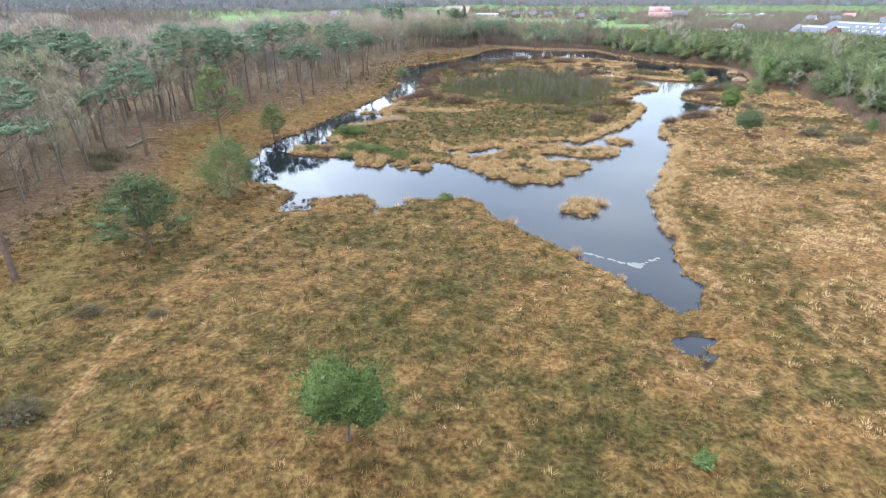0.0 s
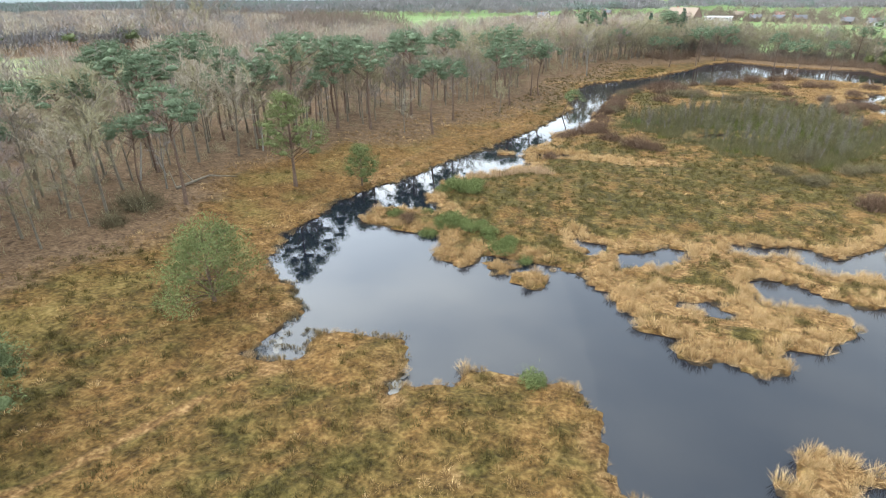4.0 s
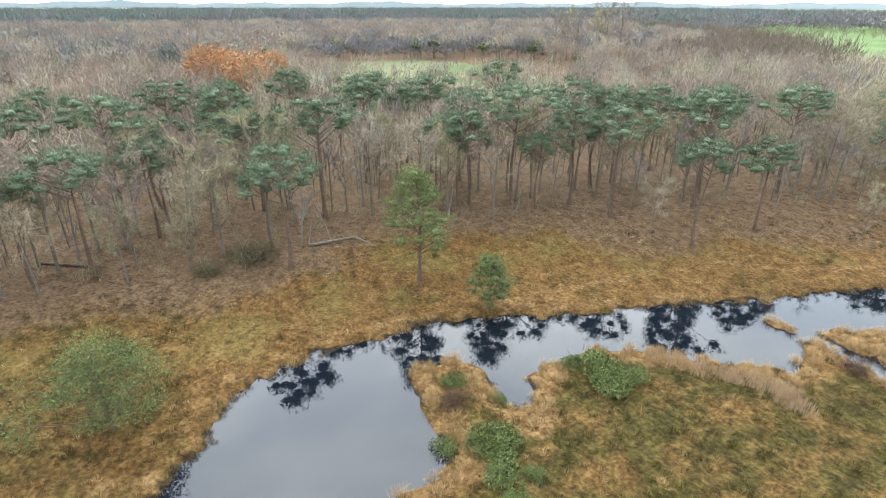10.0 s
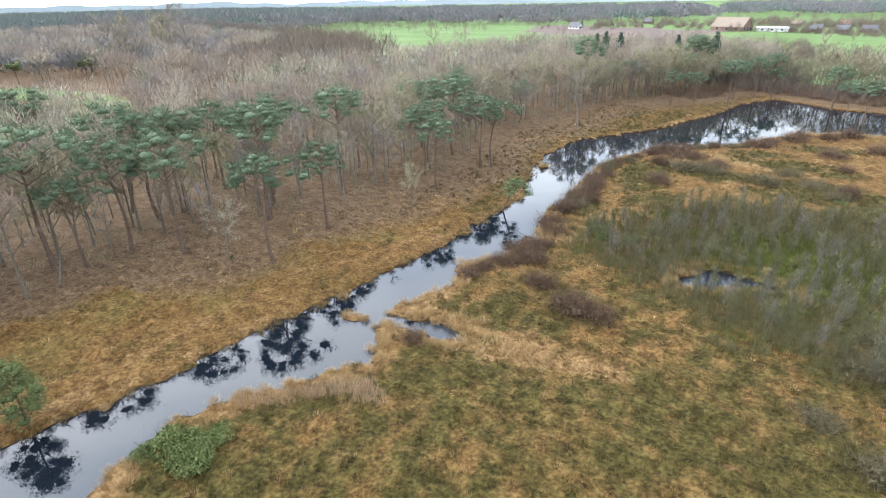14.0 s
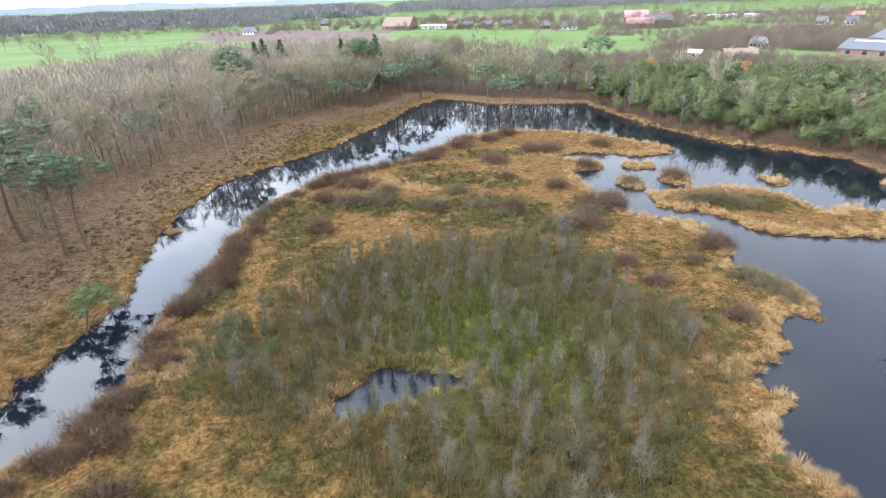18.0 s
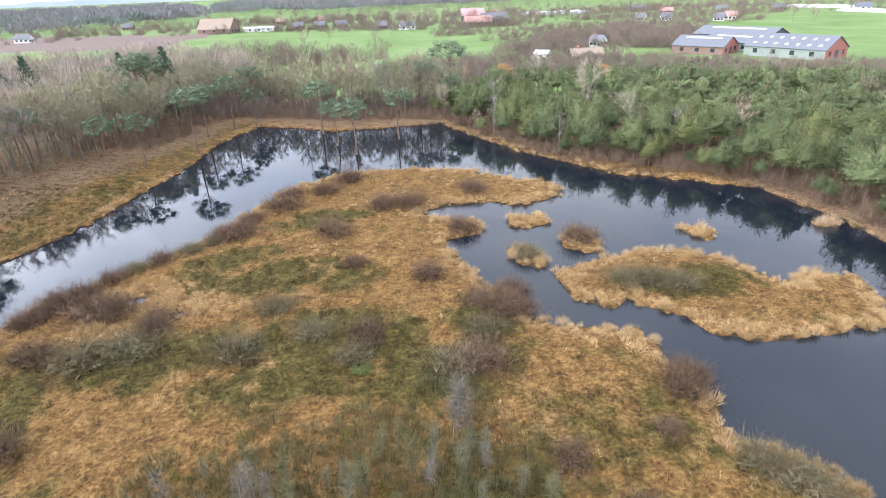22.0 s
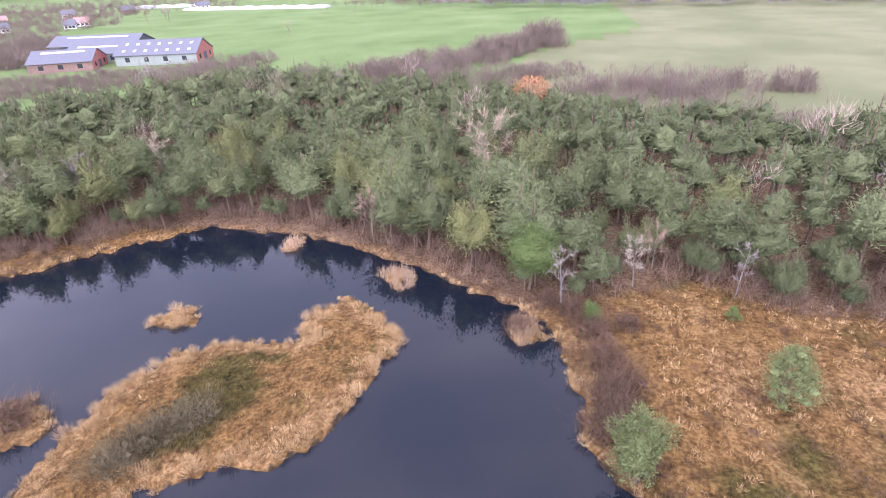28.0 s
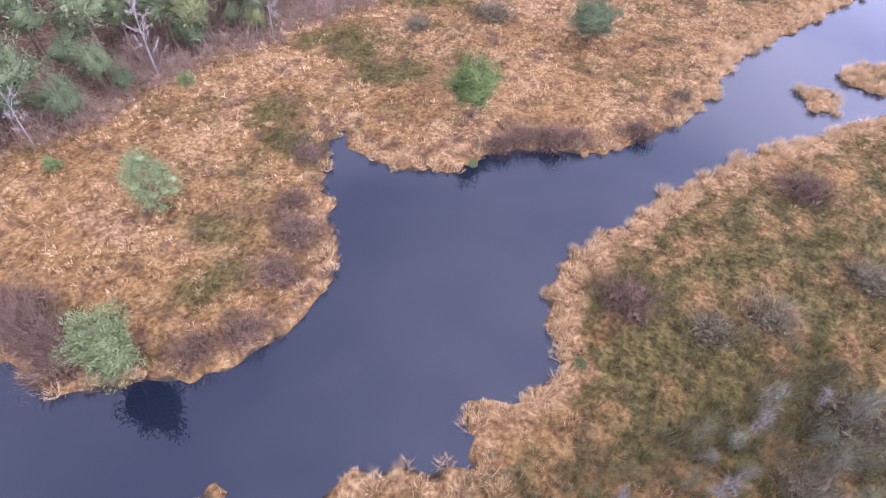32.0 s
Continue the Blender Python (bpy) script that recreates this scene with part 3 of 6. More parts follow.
class Shape:
    """Collects triangles."""

    def __init__(self):
        self.v, self.f, self.t, self.n = [], [], [], 0

    def add(self, v, f, tone=0.5):
        self.v.append(np.asarray(v, float))
        self.f.append(np.asarray(f, int) + self.n)
        self.t.append(np.broadcast_to(np.asarray(tone, float), (len(v),)))
        self.n += len(v)

    def tube(self, p0, p1, r0, r1, sides=5):
        self.add(*ring_tube(p0, p1, r0, r1, sides))

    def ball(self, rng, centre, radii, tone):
        """The closed inside of a needle pad, toned darker to paint the shade within."""
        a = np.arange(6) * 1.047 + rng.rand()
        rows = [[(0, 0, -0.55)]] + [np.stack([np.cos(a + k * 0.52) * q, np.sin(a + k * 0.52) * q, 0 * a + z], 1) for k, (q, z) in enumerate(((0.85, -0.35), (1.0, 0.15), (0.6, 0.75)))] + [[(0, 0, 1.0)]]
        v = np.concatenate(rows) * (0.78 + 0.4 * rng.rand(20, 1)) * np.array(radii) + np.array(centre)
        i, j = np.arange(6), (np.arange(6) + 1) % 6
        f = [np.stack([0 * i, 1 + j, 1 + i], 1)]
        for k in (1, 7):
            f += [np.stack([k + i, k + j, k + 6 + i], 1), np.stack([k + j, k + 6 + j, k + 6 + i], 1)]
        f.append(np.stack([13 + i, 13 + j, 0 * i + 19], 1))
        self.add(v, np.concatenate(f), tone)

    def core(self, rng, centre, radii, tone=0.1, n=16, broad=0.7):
        """The dense inside of a clump: a tangle of broad sprays, toned dark as painted inner shade."""
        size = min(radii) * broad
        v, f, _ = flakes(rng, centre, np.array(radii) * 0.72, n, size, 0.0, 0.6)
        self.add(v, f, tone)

    def arrays(self):
        return np.concatenate(self.v), np.concatenate(self.f), np.concatenate(self.t)

    def mesh(self, name, mat):
        v, f, t = self.arrays()
        return build_mesh(name, v, f, mat, {"tone": t})


def flakes(rng, centre, radii, n, size, up=0.4, shell=0.5, slim=0.3):
    """n small pointed leaves in a lumpy ellipsoid, thicker towards its skin."""
    d = rng.normal(size=(n, 3))
    d /= np.linalg.norm(d, axis=1)[:, None]
    r = shell + (1 - shell) * rng.rand(n) ** 0.6
    p = np.array(centre) + d * r[:, None] * np.array(radii)
    a = rng.normal(size=(n, 3)) + d * 0.8 + np.array((0, 0, up))
    a /= np.linalg.norm(a, axis=1)[:, None]
    b = np.cross(a, d + 0.28 * rng.normal(size=(n, 3)))
    b /= np.linalg.norm(b, axis=1)[:, None]
    s = size * (0.6 + 0.8 * rng.rand(n))[:, None]
    v = np.stack([p - b * s * slim, p + b * s * slim, p + a * s], 1).reshape(-1, 3)
    f = np.arange(3 * n).reshape(-1, 3)
    tone = np.repeat(0.4 + 0.3 * rng.rand(n), 3)
    return v, f, tone


def twigs(rng, p, d, n, length, spread, width=0.02):
    """n thin bare twigs that spray from points p along directions d."""
    k = rng.randint(0, len(p), n)
    q, e = np.array(p)[k], np.array(d)[k] + spread * rng.normal(size=(n, 3))
    e /= np.linalg.norm(e, axis=1)[:, None]
    s = length * (0.5 + rng.rand(n))[:, None]
    out = q - np.mean(np.array(p), 0) + np.array((0, 0, 0.3))
    out /= np.linalg.norm(out, axis=1)[:, None]
    b = np.cross(e, out + 0.45 * rng.normal(size=(n, 3)))
    b /= np.linalg.norm(b, axis=1)[:, None]
    v = np.stack([q - b * width, q + b * width, q + e * s], 1).reshape(-1, 3)
    return v, np.arange(3 * n).reshape(-1, 3), np.repeat(rng.rand(n), 3)


def twig_dome(rng, centre, radii, n, length, width):
    """The twig haze of a leafless crown seen from afar: twigs that lean outwards from a rounded, lumpy top."""
    d = rng.normal(size=(n, 3))
    d[:, 2] = np.abs(d[:, 2]) * 1.1 - 0.35
    d /= np.linalg.norm(d, axis=1)[:, None]
    r = (0.45 + 0.55 * rng.rand(n) ** 0.5) * (1 + 0.14 * np.sin(5 * np.arctan2(d[:, 1], d[:, 0]) + 4 * d[:, 2]))
    p = np.array(centre) + d * r[:, None] * np.array(radii)
    e = 0.75 * d + np.array((0, 0, 0.75)) + 0.4 * rng.normal(size=(n, 3))
    e /= np.linalg.norm(e, axis=1)[:, None]
    b = np.cross(e, d + np.array((0, 0, 0.25)) + 0.25 * rng.normal(size=(n, 3)))
    b /= np.linalg.norm(b, axis=1)[:, None]
    k = length * (0.6 + 0.8 * rng.rand(n))[:, None]
    v = np.stack([p - b * width - e * k * 0.4, p + b * width - e * k * 0.4, p + e * k * 0.6], 1).reshape(-1, 3)
    return v, np.arange(3 * n).reshape(-1, 3), np.repeat(0.3 + 0.4 * rng.rand(n), 3)


def pine_shapes(seed, h, width, clear, lumps, per, flat=0.5, leaf=0.34, lean=0.0, ragged=0.0, umbrella=False):
    """Trunk with limbs, and a crown of needle clumps. clear: the share of the height without branches."""
    rng = np.random.RandomState(seed)
    wood, crown = Shape(), Shape()
    pts, p = [], np.zeros(3)
    bend = rng.normal(size=2) * 0.016
    for k in range(7):
        pts.append(np.array([lean * (k / 6) ** 1.3 * h + bend[0] * h * math.sin(k * 0.9), bend[1] * h * math.sin(k * 0.7), h * 0.93 * k / 6]))
    r = 0.016 * h + 0.03
    for k in range(6):
        wood.tube(pts[k], pts[k + 1], r * (1 - k / 7) * (1.25 if k == 0 else 1), r * (1 - (k + 1) / 7), 6)
    hc, depth = h * (1 + clear) * 0.5, h * (1 - clear) * 0.5
    low = -0.45 if clear > 0.3 else -0.85
    lobe = rng.uniform(0, 6.283, 3)
    for k in range(lumps):
        dz = low + (0.97 - low) * (k + rng.rand()) / lumps
        a = k * 2.4 + rng.uniform(-0.5, 0.5)
        s = math.sqrt(1 - dz * dz) * (1 + (0.22 + ragged) * math.sin(2 * a + lobe[0]) + (0.16 + ragged) * math.sin(3 * a + lobe[1]))
        if not umbrella:
            s *= 1.12 - 0.42 * (dz - low)
        far = (0.6 if umbrella else 0.5) + 0.38 * rng.rand() ** 0.7
        axis = pts[6] * (hc + dz * depth * 0.5) / (h * 0.93) * np.array([1, 1, 0])
        tip = axis + np.array([math.cos(a) * s * width * far, math.sin(a) * s * width * far, hc + dz * depth * (0.72 + 0.25 * rng.rand())])
        base_z = max(clear * h * 0.8, tip[2] - 0.5 * s * width - 0.3)
        q = min(5.99, base_z / (h * 0.93) * 6)
        base = pts[int(q)] + (pts[int(q) + 1] - pts[int(q)]) * (q - int(q))
        wood.tube(base, tip, r * 0.25, 0.02, 3)
        size = width * (0.28 + 0.18 * rng.rand()) * (1 - 1.3 * min(ragged, 0.3))
        lump = rng.uniform(-0.09, 0.09)
        if ragged < 0.15:
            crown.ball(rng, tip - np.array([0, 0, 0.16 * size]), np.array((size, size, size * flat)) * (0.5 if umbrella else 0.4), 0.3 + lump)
        out = math.atan2(tip[1], tip[0])
        for q in range(3):
            b, near = out + (q - 1) * 1.5 + rng.uniform(-0.4, 0.4), size * 0.42
            c = tip + np.array([math.cos(b) * near, math.sin(b) * near, (0.25 - 0.3 * rng.rand()) * size * flat])
            v, f, t = flakes(rng, c, (size * 0.66, size * 0.66, size * flat * 0.72), per // 3, leaf, 0.55, 0.55, 0.2)
            crown.add(v, f, t + lump + rng.uniform(-0.06, 0.06))
    return wood, crown


def dome_pine(seed, h, width, clear, bumps, n, leaf, base=0.66, sigma=0.34, low=0.6, rows=9, slim=0.2, lean=0.0):
    """A pine whose crown is one lumpy dome of needle sprays over a dense inside, toned darker as painted shade. low:
    how deep its underside hangs.
    """
    rng = np.random.RandomState(seed)
    wood, crown = Shape(), Shape()
    top = np.array([rng.normal() * 0.03 * h + lean * h, rng.normal() * 0.03 * h, h * 0.9])
    knee = top * np.array([0.3, 0.3, 0.5]) + np.array([rng.normal() * 0.02 * h, rng.normal() * 0.02 * h, 0])
    r = 0.013 * h + 0.03
    wood.tube((0, 0, 0), knee, r * 1.2, r * 0.85, 6)
    wood.tube(knee, top, r * 0.85, 0.03, 5)
    half = h * (1 - clear) / (1 + low)
    centre = np.array([top[0] * 0.85, top[1] * 0.85, h - half])
    knob = rng.normal(size=(bumps, 3))
    knob[:, 2] = np.abs(knob[:, 2]) - 0.45
    knob /= np.linalg.norm(knob, axis=1)[:, None]
    tall = 0.7 + 0.5 * rng.rand(bumps)
    radii = np.array([width * (0.88 + 0.24 * rng.rand()), width * (0.88 + 0.24 * rng.rand()), half])

    def skin(d):
        lift = np.exp((d @ knob.T - 1) / sigma ** 2) * tall
        k = np.argmax(lift, 1)
        return base + (1 - base) * lift[np.arange(len(d)), k], k

    def place(d, q):
        p = d * q[:, None] * radii
        p[:, 2] *= np.where(p[:, 2] < 0, low, 1.0)
        return centre + p

    for k in range(min(bumps, 9)):
        tip = place(knob[k:k + 1], np.array([0.8]))[0]
        z = max(clear * h * 0.85, min(h * 0.85, tip[2] - 0.35 * width))
        wood.tube(knee + (top - knee) * max(0, z / h - 0.5) * 2 if z > h * 0.5 else knee * z / (h * 0.5), tip, r * 0.3, 0.02, 3)
    a = np.arange(rows + 3) * 6.283 / (rows + 3)
    u = np.linspace(-1, 1, rows)
    grid = np.concatenate([np.stack([np.cos(a + 0.3 * i) * math.sqrt(1 - w * w), np.sin(a + 0.3 * i) * math.sqrt(1 - w * w), 0 * a + w], 1) for i, w in enumerate(u)])
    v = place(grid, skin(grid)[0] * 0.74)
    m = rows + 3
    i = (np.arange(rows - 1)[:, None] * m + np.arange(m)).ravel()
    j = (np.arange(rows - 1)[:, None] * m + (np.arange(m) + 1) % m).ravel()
    # inner shell: a darker tone than the sprays paints the crown's inner shade
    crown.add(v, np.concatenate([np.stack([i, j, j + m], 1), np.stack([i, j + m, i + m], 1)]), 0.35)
    d = rng.normal(size=(n, 3))
    d[:, 2] += 0.35
    d /= np.linalg.norm(d, axis=1)[:, None]
    q, k = skin(d)
    p = place(d, q * (0.72 + 0.36 * rng.rand(n)))
    face = d + 0.9 * (d - knob[k]) + np.array((0, 0, 0.2)) + 0.55 * rng.normal(size=(n, 3))
    e = rng.normal(size=(n, 3)) + 0.9 * d + np.array((0, 0, 0.3))
    e /= np.linalg.norm(e, axis=1)[:, None]
    b = np.cross(e, face)
    b /= np.linalg.norm(b, axis=1)[:, None]
    s = leaf * (0.6 + 0.8 * rng.rand(n))[:, None]
    tone = 0.35 + 0.3 * rng.rand(n) + 0.12 * (rng.rand(bumps)[k] - 0.5)
    crown.add(np.stack([p - b * s * slim, p + b * s * slim, p + e * s], 1).reshape(-1, 3), np.arange(3 * n).reshape(-1, 3), np.repeat(tone, 3))
    return wood, crown


def bare_shapes(seed, h, width, fine=420, thin=1.0, clear=0.3, sides=4, far=1.0):
    """A leafless tree: forking limbs and a haze of twigs."""
    rng = np.random.RandomState(seed)
    wood, haze = Shape(), Shape()
    r = 0.013 * h * thin + 0.0021 * h
    top = np.array([rng.normal() * 0.04 * h, rng.normal() * 0.04 * h, h * 0.8])
    a0, a1 = np.zeros(3), top * np.array([0.3, 0.3, 0.45])
    wood.tube(a0, a1, r * 1.2, r * 0.8, 5)
    wood.tube(a1, top, r * 0.8, 0.02, sides)
    ps, ds = [], []
    for k in range(9):
        u = clear + (0.97 - clear) * (k / 8.0)
        base = a0 + (a1 - a0) * (u / 0.45) if u < 0.45 else a1 + (top - a1) * ((u - 0.45) / 0.55)
        a = k * 2.4 + rng.uniform(-0.6, 0.6)
        reach = width * (0.5 + 0.5 * math.sin(3.14 * (0.25 + 0.6 * k / 8.0))) * (0.7 + 0.5 * rng.rand())
        out = np.array([math.cos(a), math.sin(a), 0.65 + 0.6 * rng.rand()])
        tip = base + out * reach * 0.75
        wood.tube(base, tip, r * 0.4, 0.018, 3)
        for j in range(4):
            q = base + (tip - base) * (0.35 + 0.2 * j)
            e = out * 0.7 + rng.normal(size=3) * 0.55 + np.array([0, 0, 0.35])
            e /= np.linalg.norm(e)
            s = reach * (0.35 + 0.3 * rng.rand())
            wood.tube(q, q + e * s, r * 0.17, 0.012, 3)
            for w in (0.35, 0.65, 0.95):
                ps.append(q + e * s * w)
                ds.append(e)
    haze.add(*twigs(rng, ps, ds, fine, width * (0.3 if far == 1 else 0.28), 0.75, 0.0021 * h * far * (1.9 if fine < 300 else 0.8)))
    return wood, haze


def shrub_shape(seed, r, h, n, width=0.022, leafy=0):
    rng = np.random.RandomState(seed)
    s = Shape()
    a, q = rng.uniform(0, 6.283, n), np.sqrt(rng.rand(n))
    base = np.stack([np.cos(a) * q * r * 0.75, np.sin(a) * q * r * 0.75, 0 * a], 1)
    tip = np.stack([np.cos(a) * q * r, np.sin(a) * q * r, h * (1.05 - 0.6 * q ** 2) * (0.7 + 0.4 * rng.rand(n))], 1) + 0.2 * rng.normal(size=(n, 3)) * min(1, r)
    tip[:, 2] = np.maximum(tip[:, 2], 0.12)
    lump = 1 + 0.16 * np.sin(3 * a + seed) + 0.12 * np.sin(7 * a + 2 * seed)
    tip[:, :2] *= lump[:, None]
    way = np.stack([np.cos(a) * q * 0.55, np.sin(a) * q * 0.55, 0 * a + 0.8], 1) + 0.28 * rng.normal(size=(n, 3))
    way /= np.linalg.norm(way, axis=1)[:, None]
    base = tip - way * (0.6 * h * (0.5 + rng.rand(n)))[:, None]
    base[:, 2] = np.maximum(base[:, 2], 0.0)
    face = np.stack([np.cos(a) * q, np.sin(a) * q, 0 * a + 0.5], 1) + 0.4 * rng.normal(size=(n, 3))
    b = np.cross(tip - base, face)
    b /= np.linalg.norm(b, axis=1)[:, None]
    v = np.stack([base - b * width, base + b * width, tip], 1).reshape(-1, 3)
    # twig tone gets lighter with the height of its tip
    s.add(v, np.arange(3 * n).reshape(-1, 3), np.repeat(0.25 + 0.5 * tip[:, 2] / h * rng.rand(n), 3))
    # dark sprays in the middle paint the shade inside the bush
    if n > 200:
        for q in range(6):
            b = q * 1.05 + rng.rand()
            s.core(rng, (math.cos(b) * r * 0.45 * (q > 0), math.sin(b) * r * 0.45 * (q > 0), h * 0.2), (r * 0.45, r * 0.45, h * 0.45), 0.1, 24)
    if leafy:
        for q in range(7):
            b, near = rng.uniform(0, 6.283), r * 0.6 * math.sqrt(rng.rand())
            s.add(*flakes(rng, (math.cos(b) * near, math.sin(b) * near, h * (0.35 + 0.4 * rng.rand())), (r * 0.42, r * 0.42, h * 0.45), leafy // 7, 0.075, 0.2, 0.5))
    return s


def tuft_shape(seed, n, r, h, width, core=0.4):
    """A fuzzy tuft of n fine blades, darker at the foot than at the tip."""
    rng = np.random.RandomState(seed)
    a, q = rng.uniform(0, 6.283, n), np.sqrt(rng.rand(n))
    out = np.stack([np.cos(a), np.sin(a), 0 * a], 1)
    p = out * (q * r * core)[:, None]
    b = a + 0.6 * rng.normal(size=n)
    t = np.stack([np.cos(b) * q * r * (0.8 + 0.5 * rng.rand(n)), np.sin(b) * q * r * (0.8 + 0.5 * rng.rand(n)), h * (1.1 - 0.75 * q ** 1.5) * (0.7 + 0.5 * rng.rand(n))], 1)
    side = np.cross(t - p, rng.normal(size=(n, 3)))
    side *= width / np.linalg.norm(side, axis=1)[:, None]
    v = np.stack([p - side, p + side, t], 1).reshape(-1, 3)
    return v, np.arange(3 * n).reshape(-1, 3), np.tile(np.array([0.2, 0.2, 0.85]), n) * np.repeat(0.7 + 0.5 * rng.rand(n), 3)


def scatter(name, shapes, x, y, z, size, mat, label, category, seed=1, tone=None, squash=None):
    """Many small plants joined into one object."""
    if len(x) == 0:
        return None
    rng = np.random.RandomState(seed)
    kind, turn = rng.randint(0, len(shapes), len(x)), rng.uniform(0, 6.283, len(x))
    tone = rng.rand(len(x)) if tone is None else tone
    V, F, T, n = [], [], [], 0
    for k, (v, f, t) in enumerate(shapes):
        m = np.where(kind == k)[0]
        if not len(m):
            continue
        c, s, q = np.cos(turn[m])[:, None], np.sin(turn[m])[:, None], size[m][:, None]
        h = q if squash is None else q * squash[m][:, None]
        P = np.stack([(v[:, 0] * c - v[:, 1] * s) * q + x[m][:, None], (v[:, 0] * s + v[:, 1] * c) * q + y[m][:, None], v[:, 2] * h + z[m][:, None]], -1)
        V.append(P.reshape(-1, 3))
        F.append((f[None] + (np.arange(len(m)) * len(v))[:, None, None]).reshape(-1, 3) + n)
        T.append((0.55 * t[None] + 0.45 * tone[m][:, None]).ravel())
        n += P.shape[0] * P.shape[1]
    ob = new(name, build_mesh(name, np.concatenate(V), np.concatenate(F), mat, {"tone": np.concatenate(T)}))
    return tagged(ob, label, category, kind="stuff")


def part(name, mesh, parent, label=""):
    ob = new(name, mesh)
    ob.parent = parent
    return tagged(ob, label)


def tree_thing(name, meshes, label, category, group=""):
    """meshes: pairs of part name and mesh."""
    root = new(name)
    for key, me in meshes:
        part(key, me, root)
    return tagged(root, label, category, group)


def z_at(x, y):
    return float(ground_height(np.array([x]), np.array([y]))[0])


def stand(x, y, s=1.0, turn=0.0, sink=0.06):
    return pose(x, y, z_at(x, y) - sink, 0, 0, turn) @ Matrix.Diagonal((s, s, s, 1))


def copy_sized(ob, x, y, s, turn):
    c = copy_thing(ob, pose(x, y, z_at(x, y) - 0.06, 0, 0, turn))
    c.scale = (s, s, s)
    return c


def jitter(poly, step, seed, keep=1.0):
    """Irregular places about step apart inside a region."""
    rng = np.random.RandomState(seed)
    lo, hi = poly.min(0), poly.max(0)
    x, y = np.meshgrid(np.arange(lo[0], hi[0], step), np.arange(lo[1], hi[1], step))
    x, y = x.ravel() + rng.uniform(-0.45, 0.45, x.size) * step, y.ravel() + rng.uniform(-0.45, 0.45, y.size) * step
    m = inside(poly, x, y) & (rng.rand(x.size) < keep)
    return x[m], y[m]


# ---- woods ----
PINES, PINES_E, BARE, BIRCH = [], [], [], []
for k in range(6):
    w, c = pine_shapes(100 + k, 13.0, 3.5, 0.56 + 0.05 * (k % 3), 22, 120, 0.6, 0.27, 0.0, 0.06, True)
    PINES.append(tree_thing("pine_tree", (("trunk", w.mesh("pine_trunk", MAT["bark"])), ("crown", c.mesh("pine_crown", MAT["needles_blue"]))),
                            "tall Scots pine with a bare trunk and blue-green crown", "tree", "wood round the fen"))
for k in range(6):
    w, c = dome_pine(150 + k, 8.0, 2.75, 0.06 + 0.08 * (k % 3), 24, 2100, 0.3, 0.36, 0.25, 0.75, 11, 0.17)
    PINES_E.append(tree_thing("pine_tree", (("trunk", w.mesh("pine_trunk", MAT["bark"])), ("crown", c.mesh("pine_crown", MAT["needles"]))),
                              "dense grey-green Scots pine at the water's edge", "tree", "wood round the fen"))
for k in range(7):
    w, c = bare_shapes(200 + k, 11.0, 3.1, 1500, 0.8, 0.36, far=1.0)
    BARE.append(tree_thing("bare_tree", (("trunk", w.mesh("bare_trunk", MAT["bark_grey"])), ("crown", c.mesh("bare_crown", MAT[("twigs", "twigs_olive", "twigs_red", "twigs_grey", "twigs_olive", "twigs", "twigs_olive")[k]]))),
                           "leafless brown deciduous tree at the wood's edge", "tree", "wood round the fen"))
for k in range(3):
    w, c = bare_shapes(300 + k, 11.0, 1.8, 700, 0.6)
    BIRCH.append(tree_thing("birch_tree", (("trunk", w.mesh("birch_trunk", MAT["bark_birch"])), ("crown", c.mesh("birch_crown", MAT["twigs_grey"]))),
                            "leafless birch with a white trunk", "tree", "wood round the fen"))


def far_pine(seed):
    w, c = dome_pine(seed, 8.4, 2.8, 0.34, 18, 330, 0.5, 0.36, 0.27, 0.6, 8, 0.16)
    s = Shape()
    s.tube((0, 0, 0), (0, 0, 8.5), 0.16, 0.05, 3)
    return s.arrays(), c.arrays()


def far_bare(seed):
    rng = np.random.RandomState(seed)
    s, c = Shape(), Shape()
    for q in range(3):
        a = q * 2.1 + rng.rand()
        c.add(*twig_dome(rng, (1.1 * math.cos(a), 1.1 * math.sin(a), 6.6 + 1.2 * rng.rand()), (2.2, 2.2, 2.9), 44, 1.2, 0.05))
    s.tube((0, 0, 0), (0.1, 0.1, 7.5), 0.1, 0.05, 3)
    for q in range(3):
        a = q * 2.1
        s.tube((0, 0, 3 + 0.5 * q), (1.6 * math.cos(a), 1.6 * math.sin(a), 6.8 + 0.6 * q), 0.05, 0.02, 3)
    return s.arrays(), c.arrays()


def hedge_tree(seed):
    """A small leafless tree far across the meadows."""
    rng = np.random.RandomState(seed)
    c = Shape()
    c.add(*twig_dome(rng, (0, 0, 5.2), (3.1, 3.1, 3.6), 100, 1.6, 0.065))
    return c.arrays()


FAR_PINE, FAR_BARE = [far_pine(400 + k) for k in range(4)], [far_bare(420 + k) for k in range(4)]


